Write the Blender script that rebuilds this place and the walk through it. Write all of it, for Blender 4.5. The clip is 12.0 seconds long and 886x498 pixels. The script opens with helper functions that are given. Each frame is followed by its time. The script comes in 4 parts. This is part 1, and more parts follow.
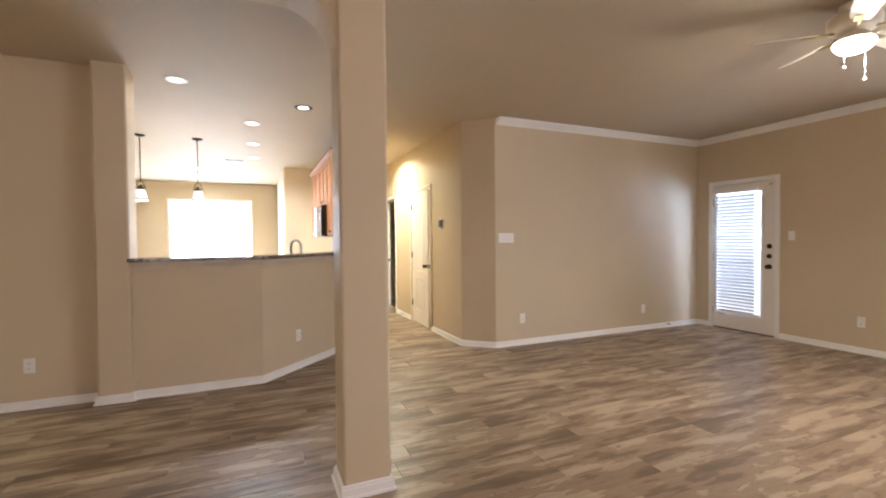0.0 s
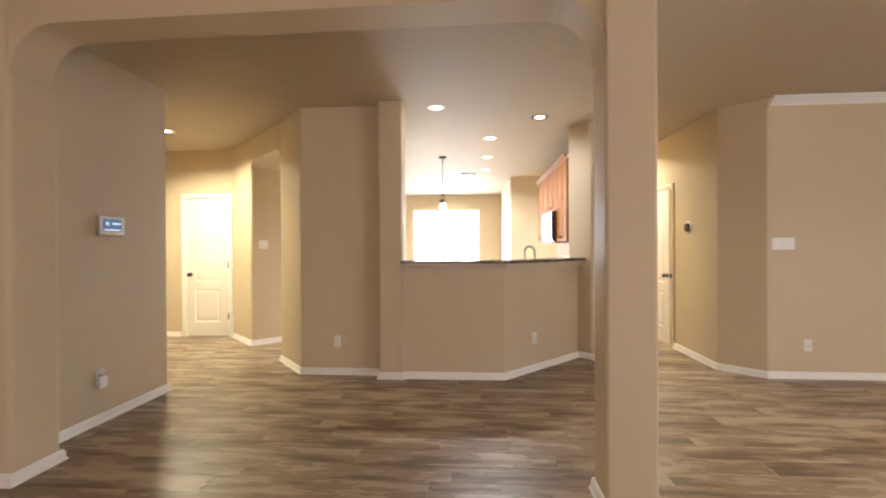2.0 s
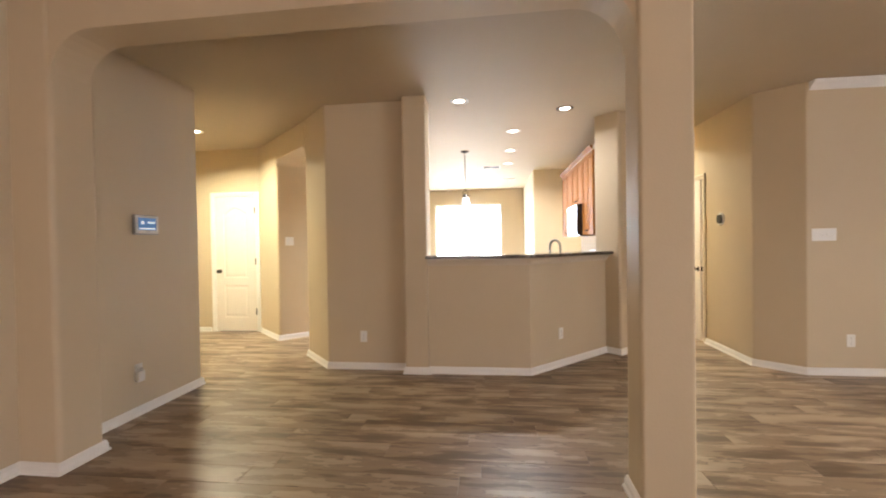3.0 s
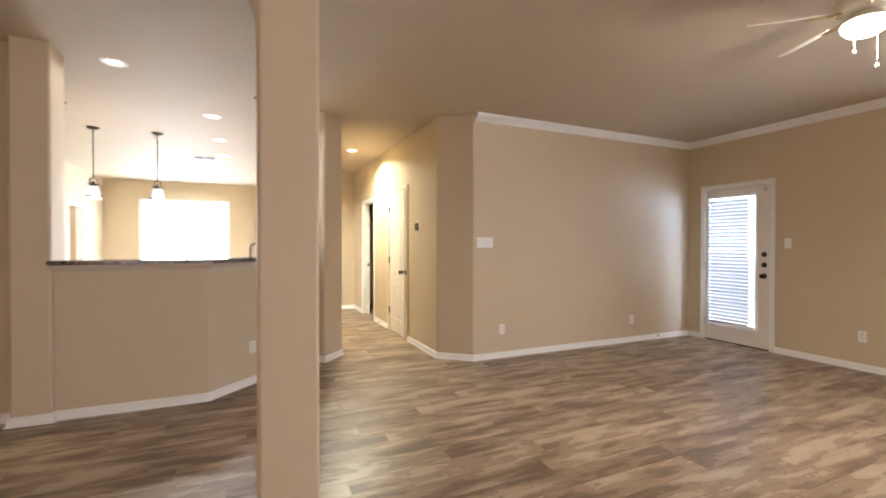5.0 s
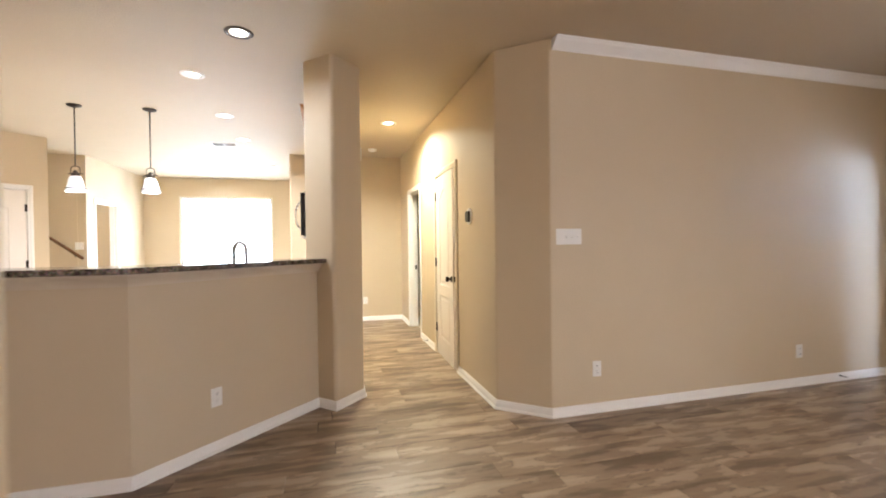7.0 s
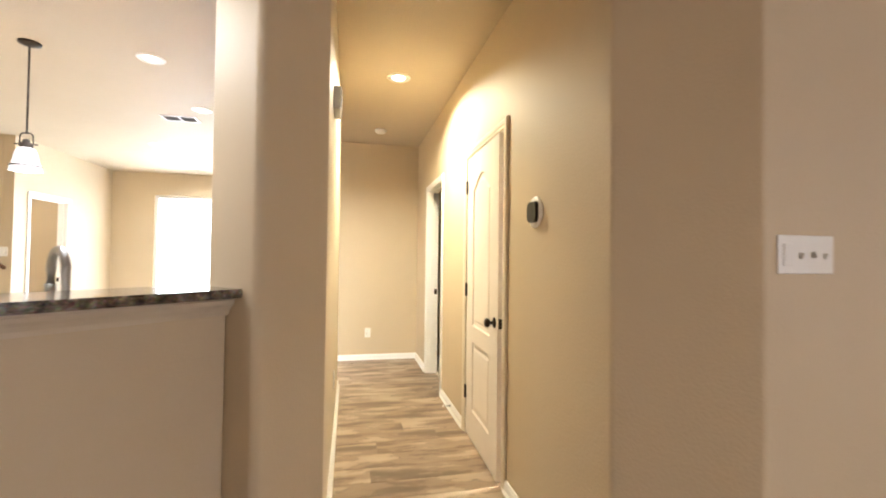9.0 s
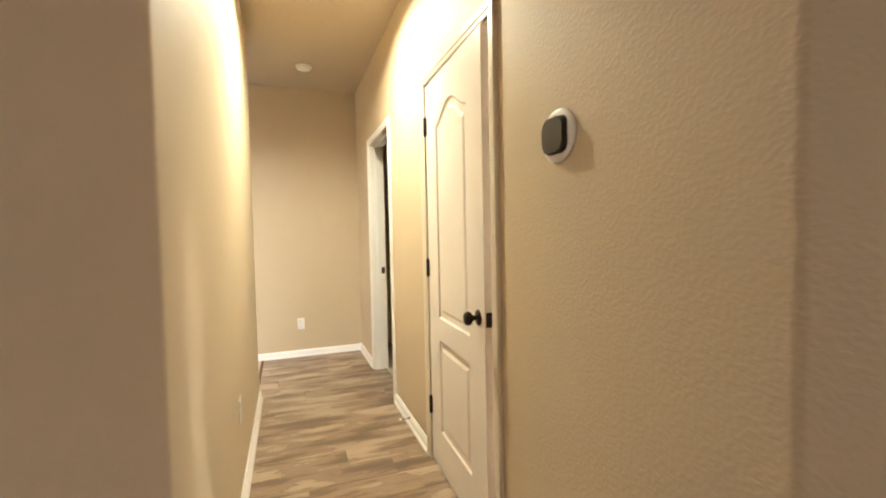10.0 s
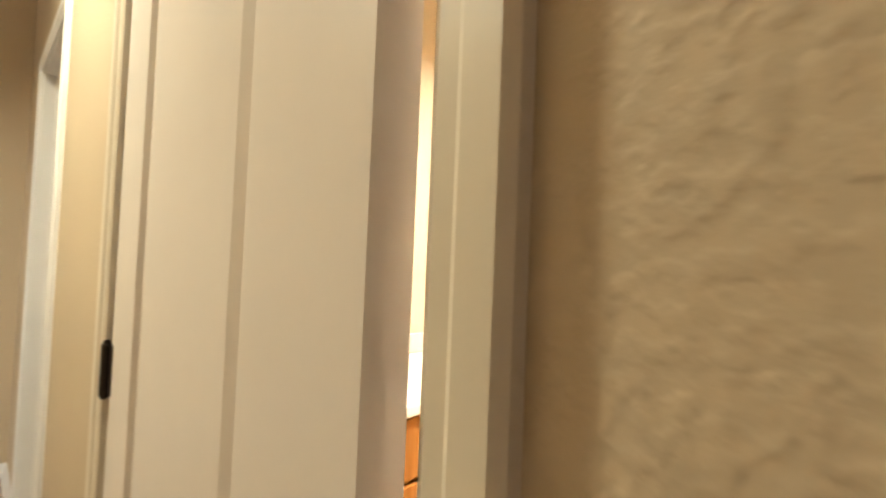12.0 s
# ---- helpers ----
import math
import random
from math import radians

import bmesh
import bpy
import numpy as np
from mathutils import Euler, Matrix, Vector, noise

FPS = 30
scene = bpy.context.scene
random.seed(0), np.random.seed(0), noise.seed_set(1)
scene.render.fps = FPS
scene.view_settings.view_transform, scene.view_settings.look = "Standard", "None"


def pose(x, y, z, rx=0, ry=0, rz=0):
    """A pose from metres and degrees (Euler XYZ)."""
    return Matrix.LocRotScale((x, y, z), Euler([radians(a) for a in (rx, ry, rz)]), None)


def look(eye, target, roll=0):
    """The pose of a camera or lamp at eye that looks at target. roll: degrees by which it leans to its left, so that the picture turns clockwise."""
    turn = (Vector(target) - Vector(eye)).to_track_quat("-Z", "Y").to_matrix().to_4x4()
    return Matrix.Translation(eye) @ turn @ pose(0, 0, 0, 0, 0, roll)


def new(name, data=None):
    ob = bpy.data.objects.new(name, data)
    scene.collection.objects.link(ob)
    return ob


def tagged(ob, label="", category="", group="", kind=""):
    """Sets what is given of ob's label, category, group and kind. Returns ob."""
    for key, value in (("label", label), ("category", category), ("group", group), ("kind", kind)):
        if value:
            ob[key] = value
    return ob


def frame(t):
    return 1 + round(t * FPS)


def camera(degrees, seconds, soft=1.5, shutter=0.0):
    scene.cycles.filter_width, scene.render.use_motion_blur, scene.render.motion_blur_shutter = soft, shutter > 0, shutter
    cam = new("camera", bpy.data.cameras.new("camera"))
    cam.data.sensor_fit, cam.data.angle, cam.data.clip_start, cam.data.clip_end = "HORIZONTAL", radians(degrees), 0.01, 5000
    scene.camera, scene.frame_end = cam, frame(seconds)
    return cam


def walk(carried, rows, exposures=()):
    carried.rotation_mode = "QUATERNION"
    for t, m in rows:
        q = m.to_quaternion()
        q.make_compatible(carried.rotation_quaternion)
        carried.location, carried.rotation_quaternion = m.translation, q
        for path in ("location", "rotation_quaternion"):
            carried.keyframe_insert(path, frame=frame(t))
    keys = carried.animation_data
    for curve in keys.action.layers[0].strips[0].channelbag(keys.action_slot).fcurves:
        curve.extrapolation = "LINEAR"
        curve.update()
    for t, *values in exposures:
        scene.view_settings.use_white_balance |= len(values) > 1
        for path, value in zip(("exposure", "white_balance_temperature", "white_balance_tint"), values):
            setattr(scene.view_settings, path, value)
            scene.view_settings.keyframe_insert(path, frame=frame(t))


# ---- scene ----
cam = camera(91.6, 12.0, 1.9, 0.35)
PATH = [
    (0, (0.006, -0.095, 1.302), (0.797, 1.741, 1.259), -0.5),
    (0.5, (-0.076, -0.1, 1.304), (0.561, 1.795, 1.293), -0.4),
    (1, (-0.1, -0.089, 1.326), (0.259, 1.878, 1.309), -0.6),
    (1.5, (-0.185, -0.063, 1.289), (-0.077, 1.934, 1.271), -0.3),
    (2, (-0.25, -0.055, 1.3), (-0.393, 1.94, 1.292), -0.3),
    (2.5, (-0.274, -0.047, 1.291), (-0.582, 1.928, 1.263), -0.7),
    (3, (-0.291, -0.043, 1.299), (-0.53, 1.943, 1.269), -0.9),
    (3.5, (-0.224, -0.039, 1.319), (-0.15, 1.959, 1.313), -1.1),
    (3.7, (-0.187, -0.039, 1.306), (0.075, 1.944, 1.301), -1.3),
    (5.3, (0.439, 0.287, 1.286), (1.325, 2.08, 1.247), -0.5),
    (5.5, (0.472, 0.398, 1.281), (1.393, 2.172, 1.223), -1.0),
    (6, (0.674, 0.733, 1.249), (1.442, 2.576, 1.136), -0.6),
    (6.2, (0.755, 0.881, 1.281), (1.418, 2.765, 1.183), 0.3),
    (6.5, (0.843, 1.092, 1.268), (1.429, 3.002, 1.179), 0.7),
    (6.7, (0.931, 1.277, 1.275), (1.485, 3.198, 1.249), 0.0),
    (8.3, (1.281, 2.755, 1.269), (1.774, 4.693, 1.248), -1.5),
    (8.5, (1.322, 2.897, 1.268), (1.846, 4.826, 1.218), -1.3),
    (9, (1.425, 3.352, 1.293), (1.854, 5.305, 1.336), 0.7),
    (9.5, (1.482, 3.808, 1.27), (1.934, 5.755, 1.324), 0.7),
    (10, (1.574, 4.239, 1.258), (2.253, 6.118, 1.178), -1.2),
    (10.5, (1.743, 4.672, 1.286), (2.367, 6.572, 1.267), 0.1),
    (11, (1.868, 5.088, 1.262), (2.721, 6.897, 1.291), 0.1),
    (11.2, (1.9, 5.207, 1.271), (2.941, 6.915, 1.312), -2.4),
    (11.5, (2.003, 5.367, 1.271), (3.246, 6.933, 1.269), -1.5),
    (11.6, (2.045, 5.408, 1.273), (3.351, 6.923, 1.275), -1.0),
    (12, (2.129, 5.533, 1.279), (3.599, 6.889, 1.332), 2.3),
]
walk(cam, [(t, look(eye, target, roll)) for t, eye, target, roll in PATH], [
    (0.0, 0.12, 6200, 10), (1.0, 0.1, 6400, 10), (2.0, 0.15, 6650, 10), (3.5, 0.12, 6650, 10), (5.3, 0.2, 6200, 10), (6.7, 0.2, 6200, 10), (8.5, 0.1, 6450, 10), (9.0, 0.1, 6500, 10),
    (9.6, -0.1, 6500, 10), (10.0, -0.25, 6500, 10), (10.5, -0.3, 6450, 10), (11.0, -0.45, 6450, 10), (11.5, -0.55, 6500, 10), (12.0, -0.8, 6500, 10)])

# ---- world and daylight ----
CEIL = 2.745
world = bpy.data.worlds.new("sky")
scene.world = world
world.use_nodes = True
wn, wl = world.node_tree.nodes, world.node_tree.links
sky = wn.new("ShaderNodeTexSky")
sky.sky_type, sky.sun_disc = "NISHITA", False
sky.sun_elevation, sky.sun_rotation = radians(48), radians(270)
wl.new(sky.outputs[0], wn["Background"].inputs[0])
wn["Background"].inputs[1].default_value = 0.12

sun = new("sun", bpy.data.lights.new("sun", "SUN"))
sun.data.energy, sun.data.angle, sun.data.color = 2.5, radians(0.5), (1.0, 0.95, 0.88)
sun.matrix_world = look((-20, -1, 22), (0, 0, 0))


def area_lamp(name, eye, target, w, h, watts, color, disk=False):
    la = bpy.data.lights.new(name, "AREA")
    la.shape = "DISK" if disk else "RECTANGLE"
    la.size = w
    if not disk:
        la.size_y = h
    la.energy, la.color = watts, color
    if disk:
        la.spread = radians(152)
    ob = new(name, la)
    ob.matrix_world = look(eye, target)
    return ob


COOL = (0.86, 0.90, 1.0)
WARM = (1.0, 0.97, 0.755)
SOFT_WARM = (1.0, 0.92, 0.80)
KITCHEN_WHITE = (0.92, 0.95, 1.0)
area_lamp("daylight_dining_window", (-1.015, 12.10, 1.35), (-1.015, 5, 1.2), 1.85, 2.0, 180, (0.74, 0.86, 1.0))
area_lamp("daylight_patio_door", (7.5, 3.0, 3.9), (6.15, 3.73, 1.1), 2.2, 2.2, 600, COOL)
# Blue lamp added outside, aimed through the door to streak the north wall.
area_lamp("patio_streak_fill", (7.4, 2.4, 1.7), (6.13, 4.0, 1.2), 1.6, 1.6, 230, (0.5, 0.68, 1.0))
# Pinkish fill added out of view to brighten the post, arch and jamb.
area_lamp("unseen_south_fill", (-1.2, -3.33, 1.45), (-1.2, 5, 1.6), 2.4, 1.7, 34, (1.0, 0.80, 0.72))
area_lamp("daylight_living_window", (6.27, -0.5, 1.45), (0, -0.5, 1.0), 3.4, 1.7, 78, (0.90, 0.90, 1.0))

CAN_WATTS = 12.0
FAN_WATTS = 20.0

# ---- materials ----


def material(name, base=(0.5, 0.5, 0.5), rough=0.5, metal=0.0):
    m = bpy.data.materials.new(name)
    m.use_nodes = True
    b = m.node_tree.nodes["Principled BSDF"]
    b.inputs["Base Color"].default_value = (*base, 1)
    b.inputs["Roughness"].default_value = rough
    b.inputs["Metallic"].default_value = metal
    return m, m.node_tree.nodes, m.node_tree.links, b


def ramp(nodes, stops, interp="LINEAR"):
    r = nodes.new("ShaderNodeValToRGB")
    r.color_ramp.interpolation = interp
    while len(r.color_ramp.elements) < len(stops):
        r.color_ramp.elements.new(0.5)
    for e, (p, c) in zip(r.color_ramp.elements, stops):
        e.position, e.color = p, (*c, 1) if len(c) == 3 else c
    return r


def noise_tex(nodes, links, scale, detail=3.0, rough=0.5, vec=None):
    n = nodes.new("ShaderNodeTexNoise")
    n.inputs["Scale"].default_value, n.inputs["Detail"].default_value, n.inputs["Roughness"].default_value = scale, detail, rough
    if vec is not None:
        links.new(vec, n.inputs["Vector"])
    return n


def mix_color(nodes, links, fac, a, b, mode="MIX"):
    x = nodes.new("ShaderNodeMix")
    x.data_type, x.blend_type = "RGBA", mode
    for value, socket in ((fac, x.inputs[0]), (a, x.inputs[6]), (b, x.inputs[7])):
        if isinstance(value, bpy.types.NodeSocket):
            links.new(value, socket)
        elif isinstance(value, float):
            socket.default_value = value
        else:
            socket.default_value = (*value, 1)
    return x.outputs[2]


def bump(nodes, links, b, height, strength, distance):
    bp = nodes.new("ShaderNodeBump")
    bp.inputs["Strength"].default_value, bp.inputs["Distance"].default_value = strength, distance
    links.new(height, bp.inputs["Height"])
    links.new(bp.outputs[0], b.inputs["Normal"])


def painted_texture(name, base, dark, strength, scale, rough=0.6):
    """Knockdown-textured drywall under flat paint."""
    m, n, l, b = material(name, base, rough)
    geo = n.new("ShaderNodeNewGeometry")
    cloud = noise_tex(n, l, 0.9, 4, 0.6, geo.outputs["Position"])
    r = ramp(n, [(0.35, dark), (0.65, base)])
    l.new(cloud.outputs["Fac"], r.inputs[0])
    blob = noise_tex(n, l, scale, 1.5, 0.5, geo.outputs["Position"])
    step = ramp(n, [(0.36, (0, 0, 0)), (0.66, (1, 1, 1))], "EASE")
    l.new(blob.outputs["Fac"], step.inputs[0])
    fine = noise_tex(n, l, scale * 5, 2, 0.5, geo.outputs["Position"])
    h = mix_color(n, l, 0.18, step.outputs[0], fine.outputs["Fac"])
    l.new(r.outputs[0], b.inputs["Base Color"])
    bump(n, l, b, h, strength, 0.0022)
    return m


M_WALL = painted_texture("tan_wall_paint", (0.60, 0.487, 0.335), (0.575, 0.465, 0.318), 0.25, 95)
M_WALL_FINE = painted_texture("tan_fine_wall_paint", (0.60, 0.487, 0.335), (0.575, 0.465, 0.318), 0.10, 105)
# Same paint as the walls, darkened in colour for the dimmer light overhead.
M_CEIL = painted_texture("dimmed_ceiling_paint", (0.50, 0.408, 0.29), (0.478, 0.39, 0.276), 0.45, 70, 0.7)


def gloss_paint(name, base, rough=0.35):
    m, n, l, b = material(name, base, rough)
    geo = n.new("ShaderNodeNewGeometry")
    a = noise_tex(n, l, 2.3, 4, 0.6, geo.outputs["Position"])
    r = ramp(n, [(0.3, tuple(c * 0.94 for c in base)), (0.7, base)])
    l.new(a.outputs["Fac"], r.inputs[0])
    l.new(r.outputs[0], b.inputs["Base Color"])
    f = noise_tex(n, l, 220, 2, 0.5, geo.outputs["Position"])
    bump(n, l, b, f.outputs["Fac"], 0.08, 0.001)
    return m


M_TRIM = gloss_paint("white_trim_enamel", (0.86, 0.835, 0.80), 0.35)
# Trim enamel tinted cream, standing for the warm hall light on the casing.
M_CASING = gloss_paint("warm_lit_casing_enamel", (0.74, 0.66, 0.53), 0.4)
M_DOOR = gloss_paint("white_door_enamel", (0.82, 0.75, 0.68), 0.38)
M_PLATE = gloss_paint("white_plastic_plate", (0.83, 0.81, 0.77), 0.3)
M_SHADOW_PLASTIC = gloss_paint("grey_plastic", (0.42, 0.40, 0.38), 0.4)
M_APRON = gloss_paint("tan_apron_paint", (0.64, 0.545, 0.42), 0.45)
M_CREAM = gloss_paint("cream_enamel", (0.78, 0.71, 0.58), 0.35)


def metal_finish(name, base, rough, metal=1.0):
    m, n, l, b = material(name, base, rough, metal)
    geo = n.new("ShaderNodeNewGeometry")
    f = noise_tex(n, l, 60, 3, 0.6, geo.outputs["Position"])
    r = ramp(n, [(0.3, (rough * 0.8,) * 3), (0.7, (min(1, rough * 1.25),) * 3)])
    l.new(f.outputs["Fac"], r.inputs[0])
    l.new(r.outputs[0], b.inputs["Roughness"])
    return m


M_BRONZE = metal_finish("oil_rubbed_bronze", (0.035, 0.024, 0.018), 0.34, 0.75)
M_IRON = metal_finish("dark_bronze_rod", (0.05, 0.04, 0.034), 0.5, 0.7)
M_STEEL = metal_finish("brushed_steel", (0.62, 0.60, 0.57), 0.28)
M_FAUCET = metal_finish("dull_steel", (0.34, 0.33, 0.31), 0.36)
M_BRASS = metal_finish("aged_brass", (0.42, 0.33, 0.18), 0.4)
M_BLACK = material("black_glass", (0.012, 0.012, 0.014), 0.08)[0]
# Near-black colour standing for shade in duct and slots; also on toe kicks.
M_DARK = material("painted_dark_recess", (0.02, 0.018, 0.016), 0.8)[0]
M_THERMO = material("smoked_plastic", (0.022, 0.018, 0.015), 0.3)[0]
M_THERMO.node_tree.nodes["Principled BSDF"].inputs["Specular IOR Level"].default_value = 0.25


def plank_material():
    m, n, l, b = material("weathered_wood_look_plank", (0.3, 0.22, 0.16), 0.36)
    b.inputs["Specular IOR Level"].default_value = 0.5
    geo = n.new("ShaderNodeNewGeometry")
    info = n.new("ShaderNodeObjectInfo")
    island = n.new("ShaderNodeMath")
    island.operation = "ADD"
    l.new(info.outputs["Random"], island.inputs[0])
    l.new(geo.outputs["Random Per Island"], island.inputs[1])
    shift = n.new("ShaderNodeVectorMath")
    shift.operation = "MULTIPLY_ADD"
    shift.inputs[1].default_value = (37.0, 53.0, 19.0)
    l.new(island.outputs[0], shift.inputs[0])
    l.new(geo.outputs["Position"], shift.inputs[2])
    stretch = n.new("ShaderNodeMapping")
    stretch.inputs["Scale"].default_value = (1.0, 4.2, 1.0)
    l.new(shift.outputs[0], stretch.inputs["Vector"])
    patch = noise_tex(n, l, 1.9, 6, 0.56, stretch.outputs[0])
    patch.inputs["Distortion"].default_value = 0.12
    r = ramp(n, [(0.34, (0.130, 0.083, 0.050)), (0.43, (0.172, 0.113, 0.070)), (0.45, (0.245, 0.171, 0.110)), (0.53, (0.278, 0.198, 0.130)), (0.544, (0.37, 0.277, 0.19)), (0.70, (0.44, 0.343, 0.245))])
    l.new(patch.outputs["Fac"], r.inputs[0])
    grain_map = n.new("ShaderNodeMapping")
    grain_map.inputs["Scale"].default_value = (3.0, 55.0, 1.0)
    l.new(shift.outputs[0], grain_map.inputs["Vector"])
    grain = noise_tex(n, l, 1.6, 5, 0.65, grain_map.outputs[0])
    gr = ramp(n, [(0.3, (0.87, 0.86, 0.85)), (0.62, (1.04, 1.04, 1.03))])
    l.new(grain.outputs["Fac"], gr.inputs[0])
    c1 = mix_color(n, l, 1.0, r.outputs[0], gr.outputs[0], "MULTIPLY")
    # dark wandering cracks along the boards
    cr = ramp(n, [(0.528, (0, 0, 0)), (0.537, (1, 1, 1)), (0.542, (1, 1, 1)), (0.548, (0, 0, 0))])
    l.new(patch.outputs["Fac"], cr.inputs[0])
    where = noise_tex(n, l, 1.9, 2, 0.5, stretch.outputs[0])
    wr = ramp(n, [(0.48, (0, 0, 0)), (0.58, (0.85, 0.85, 0.85))])
    l.new(where.outputs["Fac"], wr.inputs[0])
    cm = mix_color(n, l, 1.0, cr.outputs[0], wr.outputs[0], "MULTIPLY")
    c2 = mix_color(n, l, cm, c1, (0.10, 0.066, 0.044))
    tone = ramp(n, [(0.0, (0.84, 0.82, 0.81)), (1.0, (1.05, 1.03, 1.02))])
    frac = n.new("ShaderNodeMath")
    frac.operation = "FRACT"
    l.new(island.outputs[0], frac.inputs[0])
    l.new(frac.outputs[0], tone.inputs[0])
    c3 = mix_color(n, l, 1.0, c2, tone.outputs[0], "MULTIPLY")
    l.new(c3, b.inputs["Base Color"])
    rr = ramp(n, [(0.3, (0.41,) * 3), (0.7, (0.30,) * 3)])
    l.new(patch.outputs["Fac"], rr.inputs[0])
    l.new(rr.outputs[0], b.inputs["Roughness"])
    h = mix_color(n, l, cm, grain.outputs["Fac"], (0.0, 0.0, 0.0))
    bump(n, l, b, h, 0.22, 0.0016)
    return m


M_PLANK = plank_material()
M_SUBFLOOR = material("dark_underlay", (0.05, 0.035, 0.025), 0.8)[0]


def granite():
    m, n, l, b = material("speckled_brown_granite", (0.2, 0.17, 0.15), 0.12)
    geo = n.new("ShaderNodeNewGeometry")
    v = n.new("ShaderNodeTexVoronoi")
    v.inputs["Scale"].default_value = 130
    l.new(geo.outputs["Position"], v.inputs["Vector"])
    a = noise_tex(n, l, 26, 5, 0.7, geo.outputs["Position"])
    r = ramp(n, [(0.36, (0.025, 0.02, 0.018)), (0.5, (0.16, 0.125, 0.10)), (0.62, (0.36, 0.31, 0.26))])
    l.new(a.outputs["Fac"], r.inputs[0])
    c = mix_color(n, l, 0.4, r.outputs[0], v.outputs["Color"], "MULTIPLY")
    l.new(c, b.inputs["Base Color"])
    return m


M_GRANITE = granite()


def cabinet_wood(name, dark, light, vertical=True):
    m, n, l, b = material(name, light, 0.6)
    b.inputs["Specular IOR Level"].default_value = 0.1
    geo = n.new("ShaderNodeNewGeometry")
    mp = n.new("ShaderNodeMapping")
    mp.inputs["Scale"].default_value = (22, 22, 1.2) if vertical else (1.2, 22, 22)
    l.new(geo.outputs["Position"], mp.inputs["Vector"])
    a = noise_tex(n, l, 1.5, 5, 0.6, mp.outputs[0])
    r = ramp(n, [(0.3, dark), (0.7, light)])
    l.new(a.outputs["Fac"], r.inputs[0])
    l.new(r.outputs[0], b.inputs["Base Color"])
    bump(n, l, b, a.outputs["Fac"], 0.1, 0.001)
    return m


M_CAB = cabinet_wood("honey_maple_wood", (0.21, 0.075, 0.014), (0.31, 0.125, 0.027))
M_RAIL = cabinet_wood("dark_oak_wood", (0.10, 0.05, 0.025), (0.18, 0.09, 0.045), False)


def tile_material():
    m, n, l, b = material("beige_ceramic_tile", (0.55, 0.47, 0.37), 0.3)
    geo = n.new("ShaderNodeNewGeometry")
    a = noise_tex(n, l, 5, 5, 0.65, geo.outputs["Position"])
    r = ramp(n, [(0.3, (0.50, 0.42, 0.32)), (0.7, (0.66, 0.58, 0.47))])
    l.new(a.outputs["Fac"], r.inputs[0])
    l.new(r.outputs[0], b.inputs["Base Color"])
    return m


M_TILE = tile_material()
M_STONE_TOP = gloss_paint("cream_cultured_marble", (0.74, 0.66, 0.53), 0.15)


def emitter(name, color, strength):
    m, n, l, b = material(name, color, 0.4)
    b.inputs["Emission Color"].default_value = (*color, 1)
    b.inputs["Emission Strength"].default_value = strength
    return m


M_BULB = emitter("lit_lamp_lens", (1.0, 0.90, 0.72), 14.0)
M_GLOBE = emitter("lit_frosted_globe", (1.0, 0.93, 0.78), 9.0)
M_LCD = emitter("blue_lcd_screen", (0.10, 0.24, 0.50), 0.25)
M_LCD_BAR = emitter("pale_lcd_mark", (0.75, 0.85, 0.95), 0.7)
M_BACKDROP = emitter("bright_overcast_distance", (0.95, 0.97, 1.0), 7.0)
M_YARD = emitter("grey_daylit_yard", (0.80, 0.88, 1.0), 1.8)


def frosted():
    m, n, l, b = material("frosted_white_glass", (0.86, 0.86, 0.87), 0.2)
    b.inputs["Transmission Weight"].default_value = 0.25
    b.inputs["Emission Color"].default_value = (1.0, 0.96, 0.9, 1)
    b.inputs["Emission Strength"].default_value = 0.12
    return m


M_FROST = frosted()


def clear_glass():
    m, n, l, b = material("clear_window_glass", (1, 1, 1), 0.0)
    b.inputs["Transmission Weight"].default_value = 1.0
    b.inputs["IOR"].default_value = 1.02
    return m


M_GLASS = clear_glass()


def blind_material():
    # White slats greyed in colour to read as shaded against the bright glass.
    m, n, l, b = material("backlit_blind_slat", (0.55, 0.56, 0.59), 0.5)
    tr = n.new("ShaderNodeBsdfTranslucent")
    tr.inputs[0].default_value = (0.85, 0.85, 0.88, 1)
    mx = n.new("ShaderNodeMixShader")
    mx.inputs[0].default_value = 0.06
    l.new(b.outputs[0], mx.inputs[1])
    l.new(tr.outputs[0], mx.inputs[2])
    l.new(mx.outputs[0], n["Material Output"].inputs[0])
    return m


M_BLIND = blind_material()

# ---- mesh helpers ----


def part(name, bm, mat, parent=None, label="", smooth=False):
    me = bpy.data.meshes.new(name)
    bmesh.ops.recalc_face_normals(bm, faces=bm.faces)
    if smooth:
        for f in bm.faces:
            f.smooth = True
    bm.to_mesh(me)
    bm.free()
    me.materials.append(mat)
    ob = new(name, me)
    if parent:
        ob.parent = parent
    if label:
        ob["label"] = label
    return ob


def holder(name, m, label, category, group="", kind=""):
    ob = new(name)
    ob.matrix_world = m
    ob.empty_display_size = 0.1
    return tagged(ob, label, category, group, kind)


def box(bm, x0, x1, y0, y1, z0, z1, bevel=0.0, segs=2):
    r = bmesh.ops.create_cube(bm, size=1.0, matrix=Matrix.LocRotScale(((x0 + x1) / 2, (y0 + y1) / 2, (z0 + z1) / 2), None, (abs(x1 - x0), abs(y1 - y0), abs(z1 - z0))))
    if bevel:
        edges = list({e for v in r["verts"] for e in v.link_edges})
        bmesh.ops.bevel(bm, geom=edges, offset=bevel, segments=segs, affect="EDGES", profile=0.5)
    return bm


def cyl(bm, m, r0, r1, depth, segs=24):
    bmesh.ops.create_cone(bm, cap_ends=True, segments=segs, radius1=r0, radius2=r1, depth=depth, matrix=m)
    return bm


